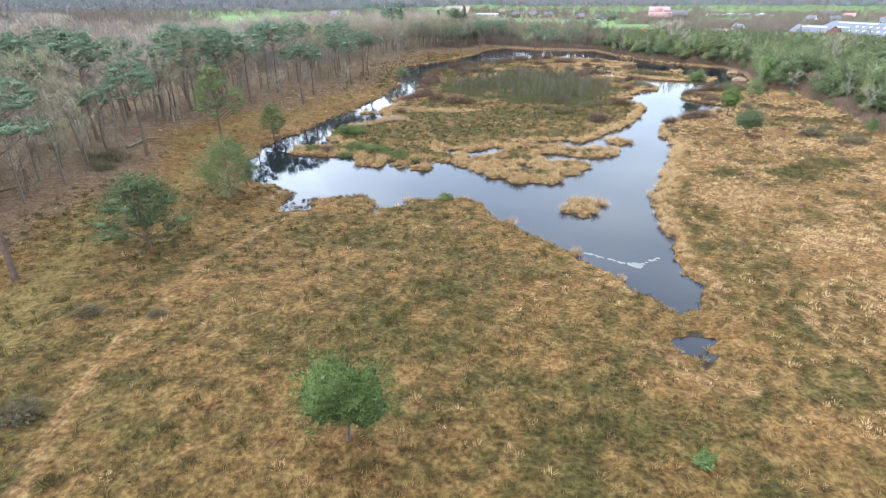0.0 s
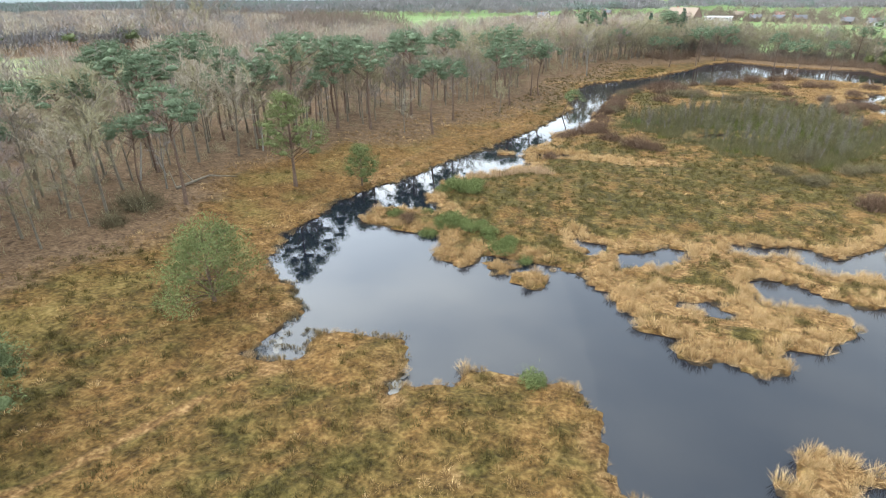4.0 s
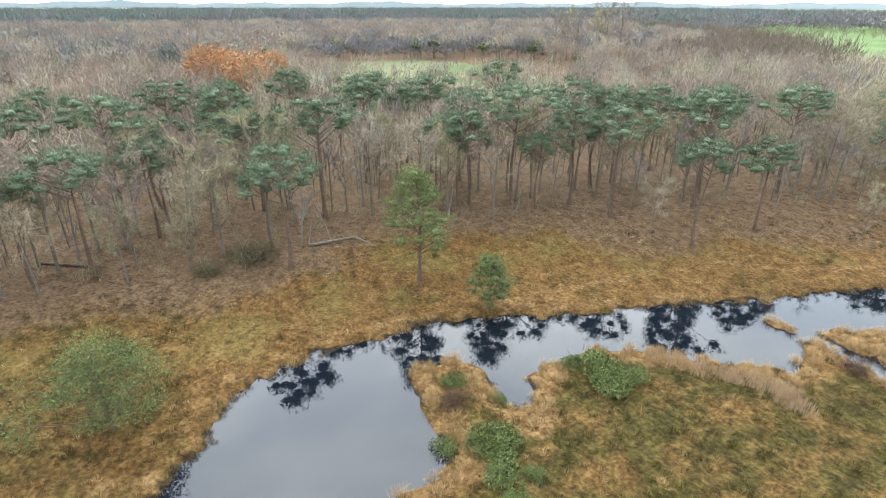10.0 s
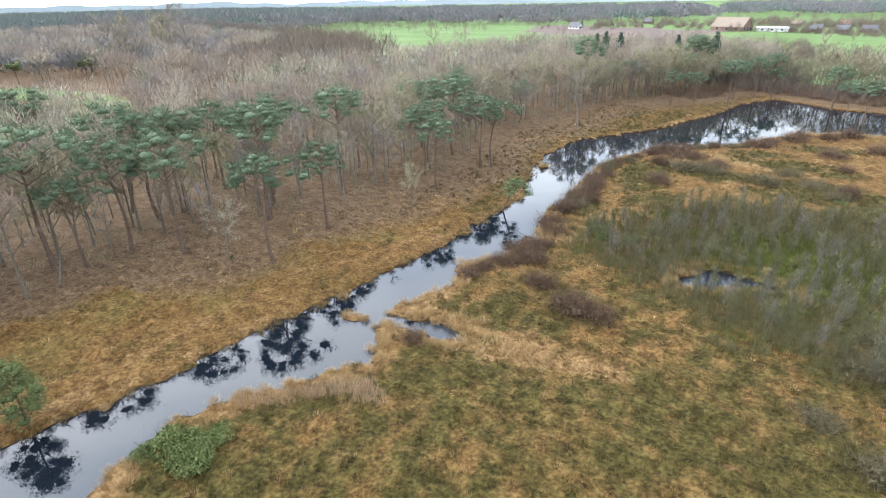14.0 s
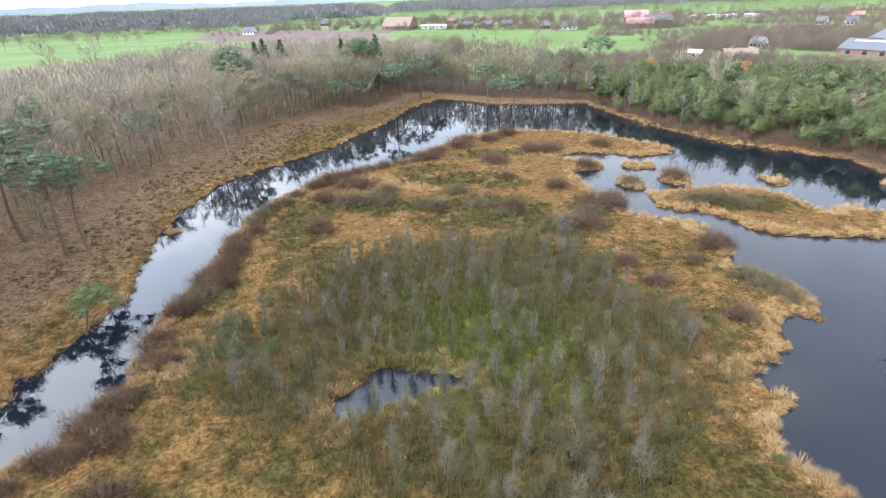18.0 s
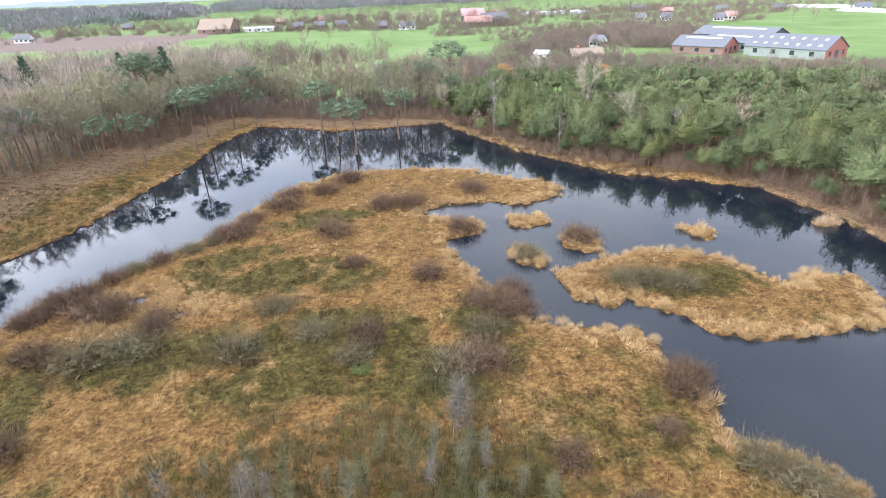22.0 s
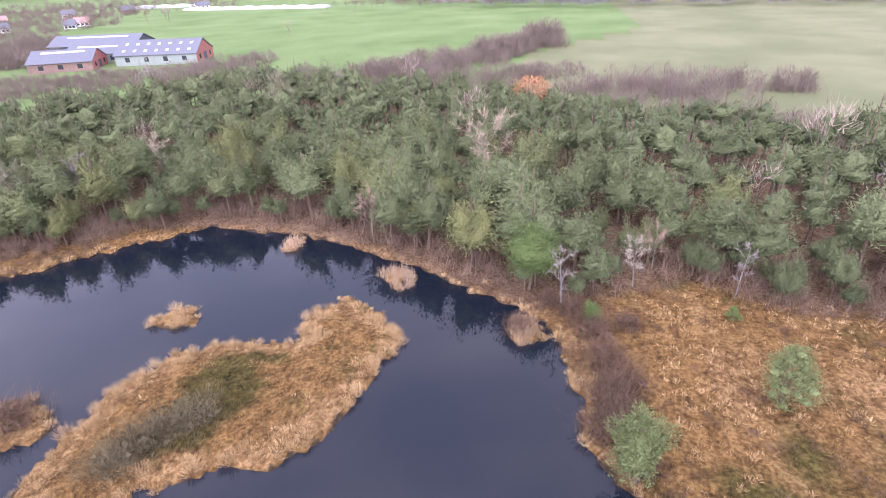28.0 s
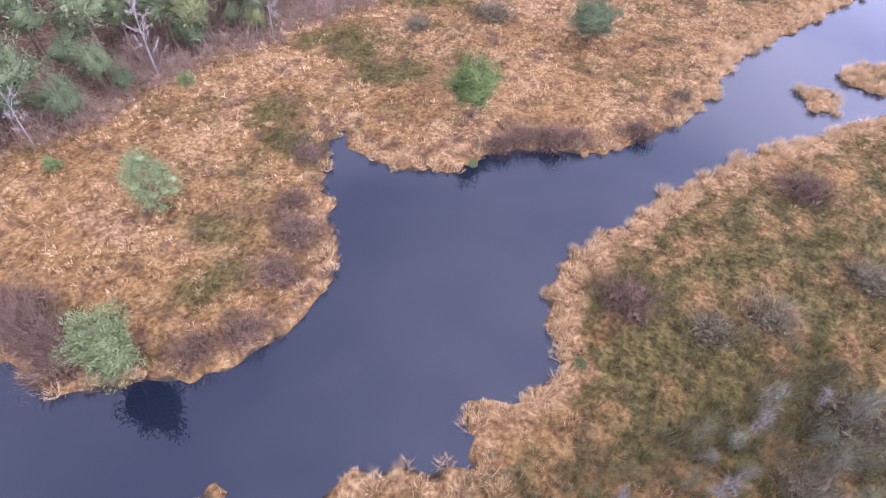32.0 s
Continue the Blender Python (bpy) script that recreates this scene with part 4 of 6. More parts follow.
def plant_wood(poly, step, pine_share, pool_pine, seed, reach, limit):
    """Trees near the fen as things; the places of the rest."""
    x, y = jitter(poly, step, seed)
    d = -signed(FEN, x, y)
    glade = np.hypot((x + 165) / 62, (y - 138) / 40) < 1
    x, y, d = x[~glade], y[~glade], d[~glade]
    r = np.random.RandomState(seed + 1)
    is_pine = r.rand(len(x)) < np.clip(pine_share + 0.2 * waves(x, y, 40, seed + 2) * (pine_share < 0.5), 0.03, 1)
    size = 0.6 + 0.6 * r.rand(len(x))
    near = np.argsort(d)[:limit]
    near = near[d[near] < reach]
    m = np.zeros(len(x), bool)
    m[near] = True
    for i in near:
        pool = pool_pine if is_pine[i] else (BIRCH if r.rand() < 0.12 else BARE)
        copy_sized(pool[r.randint(len(pool))], x[i], y[i], size[i], r.uniform(0, 360))
    return x[~m], y[~m], is_pine[~m], size[~m], d[~m]


wx0, wy0, wp0, ws0, wd0 = plant_wood(WEST_WOOD, 3.9, 0.04, PINES, 31, 40, 270)
ex0, ey0, ep0, es0, ed0 = plant_wood(EAST_WOOD, 3.4, 0.97, PINES_E, 41, 25, 290)
keep = np.random.RandomState(5).rand(len(wx0)) < np.where(wd0 < 75, 1.0, np.where(wd0 < 140, 0.5, 0.15))
keep &= wd0 < 480
wx0, wy0, wp0, ws0 = wx0[keep], wy0[keep], wp0[keep], ws0[keep] * np.where(wd0[keep] > 140, 2.0, np.where(wd0[keep] > 75, 1.3, 1.0))
ax, ay, ap, asz = np.concatenate([wx0, ex0]), np.concatenate([wy0, ey0]), np.concatenate([wp0, ep0]), np.concatenate([ws0, es0])
az = ground_height(ax, ay, np.full(len(ax), 30.0))
squash = np.clip(1.1 / asz, 0.5, 1.0)
hue = np.random.RandomState(63).rand(len(ax)) + 0.3 * waves(ax, ay, 30, 64)
for mask, pool, mats, word in ((ap, FAR_PINE, ("bark", "needles"), "pine"), (~ap & (hue < 0.35), FAR_BARE, ("bark_grey", "twigs"), "bare"), (~ap & (hue >= 0.35) & (hue < 0.8), FAR_BARE, ("bark_grey", "twigs_red"), "bare"),
                               (~ap & (hue >= 0.8), FAR_BARE, ("bark_grey", "twigs_grey"), "bare")):
    scatter(word + "_wood_trunks", [p[0] for p in pool], ax[mask], ay[mask], az[mask], asz[mask], MAT[mats[0]], "trunks of the dense wood behind the fen", "wood", 61, squash=squash[mask])
    scatter(word + "_wood_crowns", [p[1] for p in pool], ax[mask], ay[mask], az[mask], asz[mask], MAT[mats[1]],
            {"needles": "grey-green pine crowns of the wood", "twigs": "brown leafless crowns of the wood", "twigs_red": "reddish-brown leafless crowns of the wood", "twigs_grey": "mauve-grey leafless crowns of the wood"}[mats[1]], "wood", 61, squash=squash[mask])
# undergrowth of the wood's margin
ux, uy = jitter(WEST_WOOD, 3.4, 71)
k = -signed(FEN, ux, uy) < 55
ux, uy = ux[k], uy[k]
us = [shrub_shape(700 + q, 1.0, 1.3, 64, 0.010).arrays() for q in range(4)]
rr = np.random.RandomState(72).rand(len(ux))
scatter("undergrowth", us, ux, uy, ground_height(ux, uy), 0.6 + 0.9 * rr, MAT["twigs_olive"], "thin brown undergrowth below the bare trees", "undergrowth", 73)
ux, uy = jitter(EAST_WOOD, 2.0, 74)
k = -signed(FEN, ux, uy) < 22
ux, uy = ux[k], uy[k]
scatter("undergrowth", us, ux, uy, ground_height(ux, uy), 0.7 + 1.1 * np.random.RandomState(75).rand(len(ux)), MAT["myrtle"], "thin purple-brown undergrowth below the pines", "undergrowth", 76)

# ---- single trees ----
for ob, (x, y, s, a) in zip(PINES, ((-68, 69, 1.0, 20), (-67, 89, 1.05, 80), (-55, 97, 0.95, 150), (-52, 113, 1.05, 210), (-46, 115.5, 1.0, 300), (-38, 123, 1.05, 10))):
    ob.matrix_basis = pose(x, y, z_at(x, y) - 0.06, 0, 0, a)
    ob.scale = (s, s, s)
for ob, (x, y, s, a) in zip(PINES_E, ((82, 143.5, 1.0, 0), (85, 153, 0.9, 70), (90, 178, 1.0, 130), (80, 195, 0.95, 200), (84, 121, 0.9, 260), (79, 104, 0.85, 310))):
    ob.matrix_basis = pose(x, y, z_at(x, y) - 0.06, 0, 0, a)
    ob.scale = (s, s, s)
for ob, (x, y, s, a) in zip(BARE, ((-31.6, 108.9, 0.62, 0), (-22.5, 131.8, 0.6, 70), (-41.4, 94.5, 0.95, 130), (-29.4, 136.5, 0.8, 200), (-38, 122.5, 0.9, 260), (-42.5, 110, 1.0, 310), (-45.5, 102.3, 1.0, 40))):
    ob.matrix_basis = pose(x, y, z_at(x, y) - 0.06, 0, 0, a)
    ob.scale = (s, s, s)
for ob, (x, y, s, a) in zip(BIRCH, ((-14.6, 190.5, 1.2, 0), (-46.5, 104.2, 1.0, 70), (-36, 137.5, 0.9, 130))):
    ob.matrix_basis = pose(x, y, z_at(x, y) - 0.06, 0, 0, a)
    ob.scale = (s, s, s)
WEST_PINES = [(-70.9, 67.6), (-59.5, 69.5), (-54.1, 70.9), (-77.2, 69.7), (-83.5, 80.1), (-49, 77), (-59.9, 85.3), (-66.5, 93.7), (-46.4, 92.6), (-41.4, 105), (-37.1, 107.9), (-33.8, 132.3), (-22.7, 139.6), (-20.1, 154.7), (-27.7, 111.2), (-39.1, 71.2), (-80.5, 117.7), (-34.8, 118.6), (-27.8, 120.7), (-27.5, 147), (-21.5, 153), (-48.5, 124.7), (-74, 62), (-30.2, 34.7), (-44, 50), (-60, 60), (-52, 42), (-47, 30), (-58, 48), (-57.6, 56.3), (-50.5, 59.9), (-89, 81.6), (-43.4, 54.7), (-78.3, 47.2), (-64.4, 86.8), (-60.5, 95.1)]
NORTH_PINES = [(1, 222.4), (6.2, 222), (-9.5, 223.6), (15.2, 240.2), (20.2, 244.7), (14, 228.1), (24.5, 246.1), (37.8, 223.5), (49.5, 223.2), (39.9, 216.2), (36.8, 234.6), (60, 243), (66, 240), (-26, 186), (3, 245)]
for i, (x, y) in enumerate(WEST_PINES + NORTH_PINES):
    copy_sized(PINES[i % 6], x, y, (0.8 if i < len(WEST_PINES) else 0.64) + 0.05 * (i * 7 % 6), i * 67 % 360)


def young_pine(label, seed, x, y, h, width, clear, lumps, per, flat, leaf, mat="needles_young", lean=0.0, turn=0.0, ragged=0.0):
    if ragged or lean or flat == 0.8:
        w, c = pine_shapes(seed, h, width, clear, lumps, per, flat, leaf, lean, ragged)
    else:
        w, c = dome_pine(seed, h, width, clear, lumps, lumps * per // 2, leaf * 1.6, 0.42, 0.24, 0.85, 12, 0.17)
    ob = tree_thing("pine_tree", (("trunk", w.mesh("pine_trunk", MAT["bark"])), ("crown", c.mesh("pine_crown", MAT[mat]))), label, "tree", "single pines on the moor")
    ob.matrix_basis = pose(x, y, z_at(x, y) - 0.06, 0, 0, turn)
    return ob


young_pine("round bright-green young pine alone on the heather", 501, -3.5, 19.8, 5.7, 2.7, 0.04, 40, 300, 0.75, 0.1, "young_bright")
young_pine("forked grey-green pine with a low ragged crown", 502, -24.1, 41.9, 6.8, 3.7, 0.2, 40, 330, 0.55, 0.16, "needles", ragged=0.1)
young_pine("thin pale-green pine beside the inlet", 503, -22.9, 57.4, 6.3, 4.4, 0.12, 46, 270, 0.55, 0.17, "needles_pale", ragged=0.2)
young_pine("slender tall pine standing before the wood", 504, -33.2, 82.0, 11.6, 3.4, 0.3, 42, 270, 0.55, 0.18, "needles_pale", ragged=0.1)
young_pine("small conical pine on the grassy bank", 505, -26.4, 85.8, 5.4, 2.2, 0.10, 34, 250, 0.8, 0.13, "needles_pale")
young_pine("leaning pine that hangs over the water", 506, -11.8, 137.5, 5.6, 2.2, 0.45, 18, 245, 0.7, 0.126, "needles", 0.42, -20)
young_pine("small green pine on the orange grass", 507, 67.3, 120.6, 4.3, 2.0, 0.08, 34, 260, 0.8, 0.12, "needles_pale")
young_pine("bright-green bushy pine with tiered boughs", 508, 52.8, 101.3, 6.0, 2.6, 0.08, 42, 275, 0.7, 0.108, "young_bright")
young_pine("pale-green pine leaning at the water's edge", 509, 59, 130.4, 5.2, 2.4, 0.20, 36, 290, 0.7, 0.12, "needles_pale")
young_pine("dark-green round pine on the straw moor", 510, 48.3, 85.2, 4.6, 2.8, 0.06, 42, 305, 0.75, 0.108, "needles")
young_pine("tall green pine with layered boughs by the bank", 511, 78.4, 138.0, 7.4, 2.6, 0.08, 48, 275, 0.7, 0.126)
young_pine("small green pine among the myrtle scrub", 512, 74.1, 132.7, 2.3, 0.8, 0.05, 21, 182, 0.9, 0.09)
young_pine("small green pine at the wood's edge", 513, 69.2, 87.3, 2.2, 1.2, 0.05, 24, 182, 0.8, 0.09)
young_pine("knee-high pine seedling in the grass", 514, 76.3, 121.7, 1.2, 0.7, 0.02, 15, 152, 0.8, 0.081)
young_pine("knee-high pine seedling in the grass", 515, 76.0, 109.0, 1.2, 0.9, 0.02, 15, 152, 0.8, 0.081)
young_pine("small grey-green pine below the tall wood", 516, 80.5, 132.3, 3.6, 1.3, 0.10, 27, 214, 0.8, 0.108)
young_pine("low green pine bush on the moor", 517, 13.5, 19.3, 0.8, 0.6, 0.02, 15, 182, 0.7, 0.081)


def spruce(seed, x, y, h):
    r = np.random.RandomState(seed)
    w, c = Shape(), Shape()
    w.tube((0, 0, 0), (0, 0, h * 0.95), 0.16, 0.03, 6)
    for k in range(16):
        u = 0.12 + 0.86 * k / 15.0
        q = h * 0.34 * (1.05 - u) * (0.8 + 0.4 * r.rand())
        for j in range(4):
            a = j * 1.57 + k
            c.add(*flakes(r, (math.cos(a) * q * 0.6, math.sin(a) * q * 0.6, h * u), (q * 0.6, q * 0.6, 0.25), 22, 0.5, -0.1))
    ob = tree_thing("spruce_tree", (("trunk", w.mesh("spruce_trunk", MAT["bark"])), ("crown", c.mesh("spruce_crown", MAT["spruce"]))),
                    "dark pointed spruce rising over the wood", "tree", "spruces behind the wood")
    ob.matrix_basis = pose(x, y, z_at(x, y) - 0.06)


spruce(521, 8.5, 257, 14.5)
spruce(522, -20, 268, 13)
spruce(523, -24, 264, 13.5)
spruce(524, -28, 270, 12.5)
spruce(525, -3, 275, 12)

# leafless trees that close the narrow northern wood
NORTH_WOOD = np.array([(-12, 206), (-14, 212), (-3, 229), (5, 239), (15, 259), (28, 259), (42, 246), (55, 241), (64, 238), (76, 250), (50, 257), (30, 269), (8, 266), (-12, 244), (-26, 214)], float)
nx0, ny0 = jitter(NORTH_WOOD, 3.6, 55)
nr = np.random.RandomState(56)
north_trees = [bare_shapes(210 + k, 11.0, 3.1, 900, 0.8, 0.36, far=1.3) for k in range(4)]
nz0, ns0 = ground_height(nx0, ny0), 0.6 + 0.4 * nr.rand(len(nx0))
scatter("bare_wood_trunks", [w.arrays() for w, c in north_trees], nx0, ny0, nz0, ns0, MAT["bark_grey"], "trunks of the narrow northern wood", "wood", 57)
scatter("bare_wood_crowns", [c.arrays() for w, c in north_trees], nx0, ny0, nz0, ns0, MAT["twigs_olive"], "olive-brown leafless crowns of the northern wood", "wood", 57)

# trees that stand forward of the eastern wood
fx0, fy0 = jitter(np.array([(60, 100), (95, 95), (95, 190), (72, 240), (55, 245), (60, 190)], float), 2.6, 57)
fw, ff = signed(EAST_WOOD, fx0, fy0), signed(FEN, fx0, fy0)
fk = np.where((fw < 0) & (fw > -3.6) & (ff < -1.6))[0]
fr = np.random.RandomState(58)
for i in fr.permutation(fk)[:95]:
    q = fr.rand()
    if q < 0.8:
        copy_sized(PINES_E[3 * fr.randint(2)], fx0[i], fy0[i], 0.4 + 0.45 * fr.rand(), fr.uniform(0, 360))
    elif q < 0.95:
        copy_sized(BARE[(0, 2, 5)[fr.randint(3)]], fx0[i], fy0[i], 0.35 + 0.3 * fr.rand(), fr.uniform(0, 360))
    else:
        copy_sized(BIRCH[fr.randint(3)], fx0[i], fy0[i], 0.5 + 0.3 * fr.rand(), fr.uniform(0, 360))

mx, my = jitter(np.array([(60, 84), (95, 84), (95, 190), (72, 240), (20, 262), (-10, 235), (10, 232), (55, 230), (60, 190)], float), 1.25, 59)
mw, mf = np.maximum(signed(EAST_WOOD, mx, my), signed(WEST_WOOD, mx, my)), signed(FEN, mx, my)
mk = (mw > -4.2) & (mw < 5) & (mf < -1.2) & (np.random.RandomState(60).rand(len(mx)) < 0.75)
scatter("margin_scrub", [shrub_shape(705 + q, 0.9, 1.5, 90, 0.013).arrays() for q in range(4)], mx[mk], my[mk], ground_height(mx[mk], my[mk]), 0.6 + 1.2 * np.random.RandomState(61).rand(mk.sum()), MAT["litter_twigs"],
        "reddish-brown bracken and scrub at the wood's margin", "undergrowth", 62)

# oaks that keep their dead leaves
for k, (x, y, s) in enumerate(((-118, 70, 1.3), (-108, 76, 1.25), (-128, 84, 1.1), (-103, 131, 0.7), (86.5, 256, 0.6), (112, 250, 0.5), (128, 142, 0.8), (-136, 74, 1.1))):
    w, c = bare_shapes(540 + k, 10.5, 3.6, 200)
    c.add(*flakes(np.random.RandomState(k), (0, 0, 7.4), (3.6, 3.6, 2.9), 1500, 0.4))
    ob = tree_thing("oak_tree", (("trunk", w.mesh("oak_trunk", MAT["bark_grey"])), ("crown", c.mesh("oak_crown", MAT["leaves_orange"]))),
                    "oak that keeps its orange dead leaves", "tree", "orange oaks in the wood")
    ob.matrix_basis = pose(x, y, z_at(x, y) - 0.06)
    ob.scale = (s * 1.1, s * 1.1, s * 1.1)


# fallen birch and snags at the wood's edge
def stick_thing(name, pieces, mat, label, category):
    s = Shape()
    for p0, p1, r0, r1 in pieces:
        s.tube(p0, p1, r0, r1, 7)
    return tagged(new(name, s.mesh(name, mat)), label, category)


zl = z_at(-42.7, 76.1)
stick_thing("fallen_log", [((-43, 73.8, zl + 0.2), (-42.7, 76.1, zl + 0.35), 0.17, 0.15), ((-42.7, 76.1, zl + 0.35), (-43, 78.7, zl + 0.25), 0.15, 0.11), ((-43, 78.7, zl + 0.25), (-40.1, 80.1, zl + 0.05), 0.11, 0.05),
                           ((-43, 73.8, zl + 0.25), (-44.2, 74.4, zl + 1.9), 0.09, 0.04), ((-42.7, 76.1, zl + 0.3), (-44.3, 75.7, zl + 2.4), 0.08, 0.03)],
            MAT["bark_grey"], "pale fallen birch trunk lying before the wood", "log")
for k, (x, y, dx, dy, h) in enumerate(((-48.5, 74, -1.2, 2.2, 3.8), (-47.2, 76.5, 0.2, -1.0, 2.6), (-41.5, 97.5, 0.5, 0.6, 3.0), (-44, 90, -0.4, 0.9, 3.4))):
    z = z_at(x, y)
    stick_thing("dead_snag", [((x, y, z - 0.1), (x + dx, y + dy, z + h), 0.13, 0.06), ((x + dx * 0.6, y + dy * 0.6, z + h * 0.6), (x + dx * 0.6 + 0.8, y + dy * 0.6 - 0.4, z + h * 0.85), 0.05, 0.02)],
                MAT["bark_birch"], "broken pale dead birch stem", "dead tree")
zl = z_at(-46, 52)
stick_thing("fallen_log", [((-48, 50, zl + 0.15), (-44.5, 55.5, zl + 0.15), 0.17, 0.1)], MAT["bark"], "dark fallen trunk on the leaf litter", "log")

# ---- shrubs ----
SHRUB = {}
for key, mat, label, leaf in (("myrtle", "myrtle", "purple-brown bog myrtle shrub on the fen's margin", 0), ("grey", "heather_bush", "grey-green willow scrub on the fen", 0),
                              ("green", "leafy", "green leafy bramble bush", 2000)):
    SHRUB[key] = []
    for k in range(3):
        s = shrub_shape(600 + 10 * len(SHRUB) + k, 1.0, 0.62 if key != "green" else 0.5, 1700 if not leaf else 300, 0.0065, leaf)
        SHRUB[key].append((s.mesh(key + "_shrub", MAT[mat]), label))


def shrub(key, x, y, r, tall=1.0):
    i = int(abs(x * 7 + y * 3)) % 3
    me, label = SHRUB[key][i]
    ob = tagged(new("shrub", me), label, "shrub", "shrubs of the fen")
    ob.matrix_basis = pose(x, y, max(0.05, z_at(x, y)) - 0.05, 0, 0, (x * 31 + y * 17) % 360) @ Matrix.Diagonal((r * 1.1, r * 0.95, max(0.8, min(r, 2.2)) * 1.15 * tall, 1))


MYRTLE_NORTH = [(43.9, 163.7, 1.8), (43.1, 160.4, 1.7), (13.3, 168.7, 1.8), (9.5, 173.4, 2.1), (31.9, 197.2, 2.0), (50.4, 148.3, 1.7), (36.1, 201.5, 2.4), (26, 194, 2.6), (19.9, 186.8, 2.6), (41.1, 188.6, 2.6), (38, 189, 2.2), (50.9, 190, 2.0), (44.8, 178.4, 2.0), (30.7, 183.3, 2.6), (31.5, 174.3, 1.4),
                (37.7, 169.3, 1.9), (42.3, 160.8, 2.4), (29.9, 161.1, 1.9), (37, 154.7, 2.4), (49, 147.2, 2.0), (38.4, 144.3, 1.5), (39.8, 139.7, 1.5), (45.3, 144.1, 1.1), (8, 173.9, 3.0),
                (2.9, 174.6, 2.0), (13.5, 170.5, 1.6), (5.6, 157.4, 2.0), (44.2, 133.4, 1.6), (4.8, 168.1, 1.9), (55.8, 170.9, 2.1), (40.5, 163, 1.8), (-4.2, 146, 1.6)]
MYRTLE_WEST = [(-6.6, 122.4, 1.3), (-4.2, 140.1, 2.0), (-2.4, 144.7, 2.0), (2.9, 115.5, 2.2), (5.4, 115.1, 1.8), (-3.2, 123.7, 1.9), (-7.6, 105.4, 1.2), (6.2, 177, 2.4), (-3.4, 132.2, 1.6),
               (-16.6, 77.6, 1.1), (-3.6, 127.5, 1.6), (-1.0, 119, 1.8), (-2.8, 152, 1.7), (-2.0, 158, 1.6)]
MYRTLE_EAST = [(57.4, 118.3, 1.6), (65.7, 131.4, 1.8), (72.7, 132.4, 1.8), (74.2, 129.8, 1.4), (46.2, 101, 1.6), (48.2, 101.6, 1.4), (49.4, 103.4, 1.4), (57, 128, 1.4), (55.2, 125.6, 1.4),
               (56.1, 121.6, 1.5), (61.6, 111.4, 1.2), (36.8, 113.4, 1.9), (28.2, 97.9, 2.0), (62.6, 131.8, 1.8), (67.1, 130.7, 2.0), (64.1, 131.2, 1.6), (75.2, 134, 1.7), (76.8, 136, 1.3),
               (44.5, 99.8, 1.3), (40.5, 96.5, 1.3), (60, 130, 1.3), (69.6, 131.8, 1.8), (59.5, 116, 1.2), (72.5, 138.2, 1.4)]
GREY_SCRUB = [(34.9, 155, 2.3), (23.4, 168.3, 2.0), (19.9, 162.9, 2.4), (26, 163.2, 2.0), (39, 158.4, 2.0), (28.5, 159, 1.8), (48.7, 169.7, 1.8), (56.4, 160.3, 2.2), (58.2, 158.4, 2.2), (54.2, 161.2, 1.9), (48.6, 140.1, 2.0), (49.6, 138, 1.9), (50, 136, 1.2), (8.4, 166.2, 3.0), (12.3, 166.3, 2.8), (23.9, 104.7, 1.8),
              (24.8, 115.6, 2.2), (29, 110.5, 1.8), (32, 113, 1.6), (64.1, 90.4, 1.5), (38.6, 89.5, 1.0), (-42.7, 68.3, 2.6), (-19.6, 20.4, 1.3), (-17.4, 29.8, 0.8), (-21.9, 29.8, 1.0), (-41, 64, 1.6),
              (58.5, 85, 2.2), (62, 80.5, 2.0), (21, 108, 1.6), (26.5, 120.5, 2.0)]
GREEN_BUSH = [(-12, 78.3, 1.9), (-9.6, 77.6, 1.5), (-13.4, 75.4, 1.1), (-5.7, 74.2, 1.6), (-3.4, 73, 1.0), (-13.4, 88.2, 1.7), (-8, 77, 1.2), (-18.6, 78.6, 1.1), (-15.5, 88.6, 2.2), (-11.6, 78.4, 1.7), (-9.3, 79.1, 0.9), (-15.6, 80.4, 0.8), (-13.8, 90.2, 1.5), (-5.5, 75.7, 1.1), (-12.5, 77.2, 1.0), (1.1, 57.2, 1.1), (2.3, 133.1, 1.6),
              (5.5, 133, 1.2), (32.4, 131.4, 1.1), (32.4, 128.5, 0.8), (28.7, 157.2, 0.9), (-7.5, 76, 0.8), (1.1, 135.5, 1.2), (74.3, 132.5, 0.7), (50.5, 106, 0.5), (38, 118.6, 0.5), (-16.5, 87.5, 1.2)]
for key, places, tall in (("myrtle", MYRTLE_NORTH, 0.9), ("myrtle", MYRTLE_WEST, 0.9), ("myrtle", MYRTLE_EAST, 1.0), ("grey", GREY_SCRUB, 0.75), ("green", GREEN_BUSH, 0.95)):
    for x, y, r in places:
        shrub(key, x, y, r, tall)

west_shore = np.array([p for p in ISLE_NORTH if 112 < p[1] < 206 and p[0] < 38], float)
wl = np.concatenate([[0], np.cumsum(np.hypot(*np.diff(west_shore, axis=0).T))])
r = np.random.RandomState(77)
for u in np.arange(1, wl[-1], 2.6):
    x, y = np.interp(u, wl, west_shore[:, 0]) + r.uniform(1.2, 2.6), np.interp(u, wl, west_shore[:, 1]) - r.uniform(0.2, 1.6)
    if r.rand() < 0.72 and shore(np.array([x]), np.array([y]))[0] > 0.4:
        shrub("myrtle" if r.rand() < 0.75 else "grey", x, y, 1.1 + 0.9 * r.rand(), 0.85)

# young birch and willow carr on the large island
CARR = np.array([(4, 138), (9, 147), (21, 152), (33, 151), (38, 138), (40, 131), (35, 124), (27, 114), (16, 117), (12, 122), (6, 125), (1, 129), (0, 134)], float)


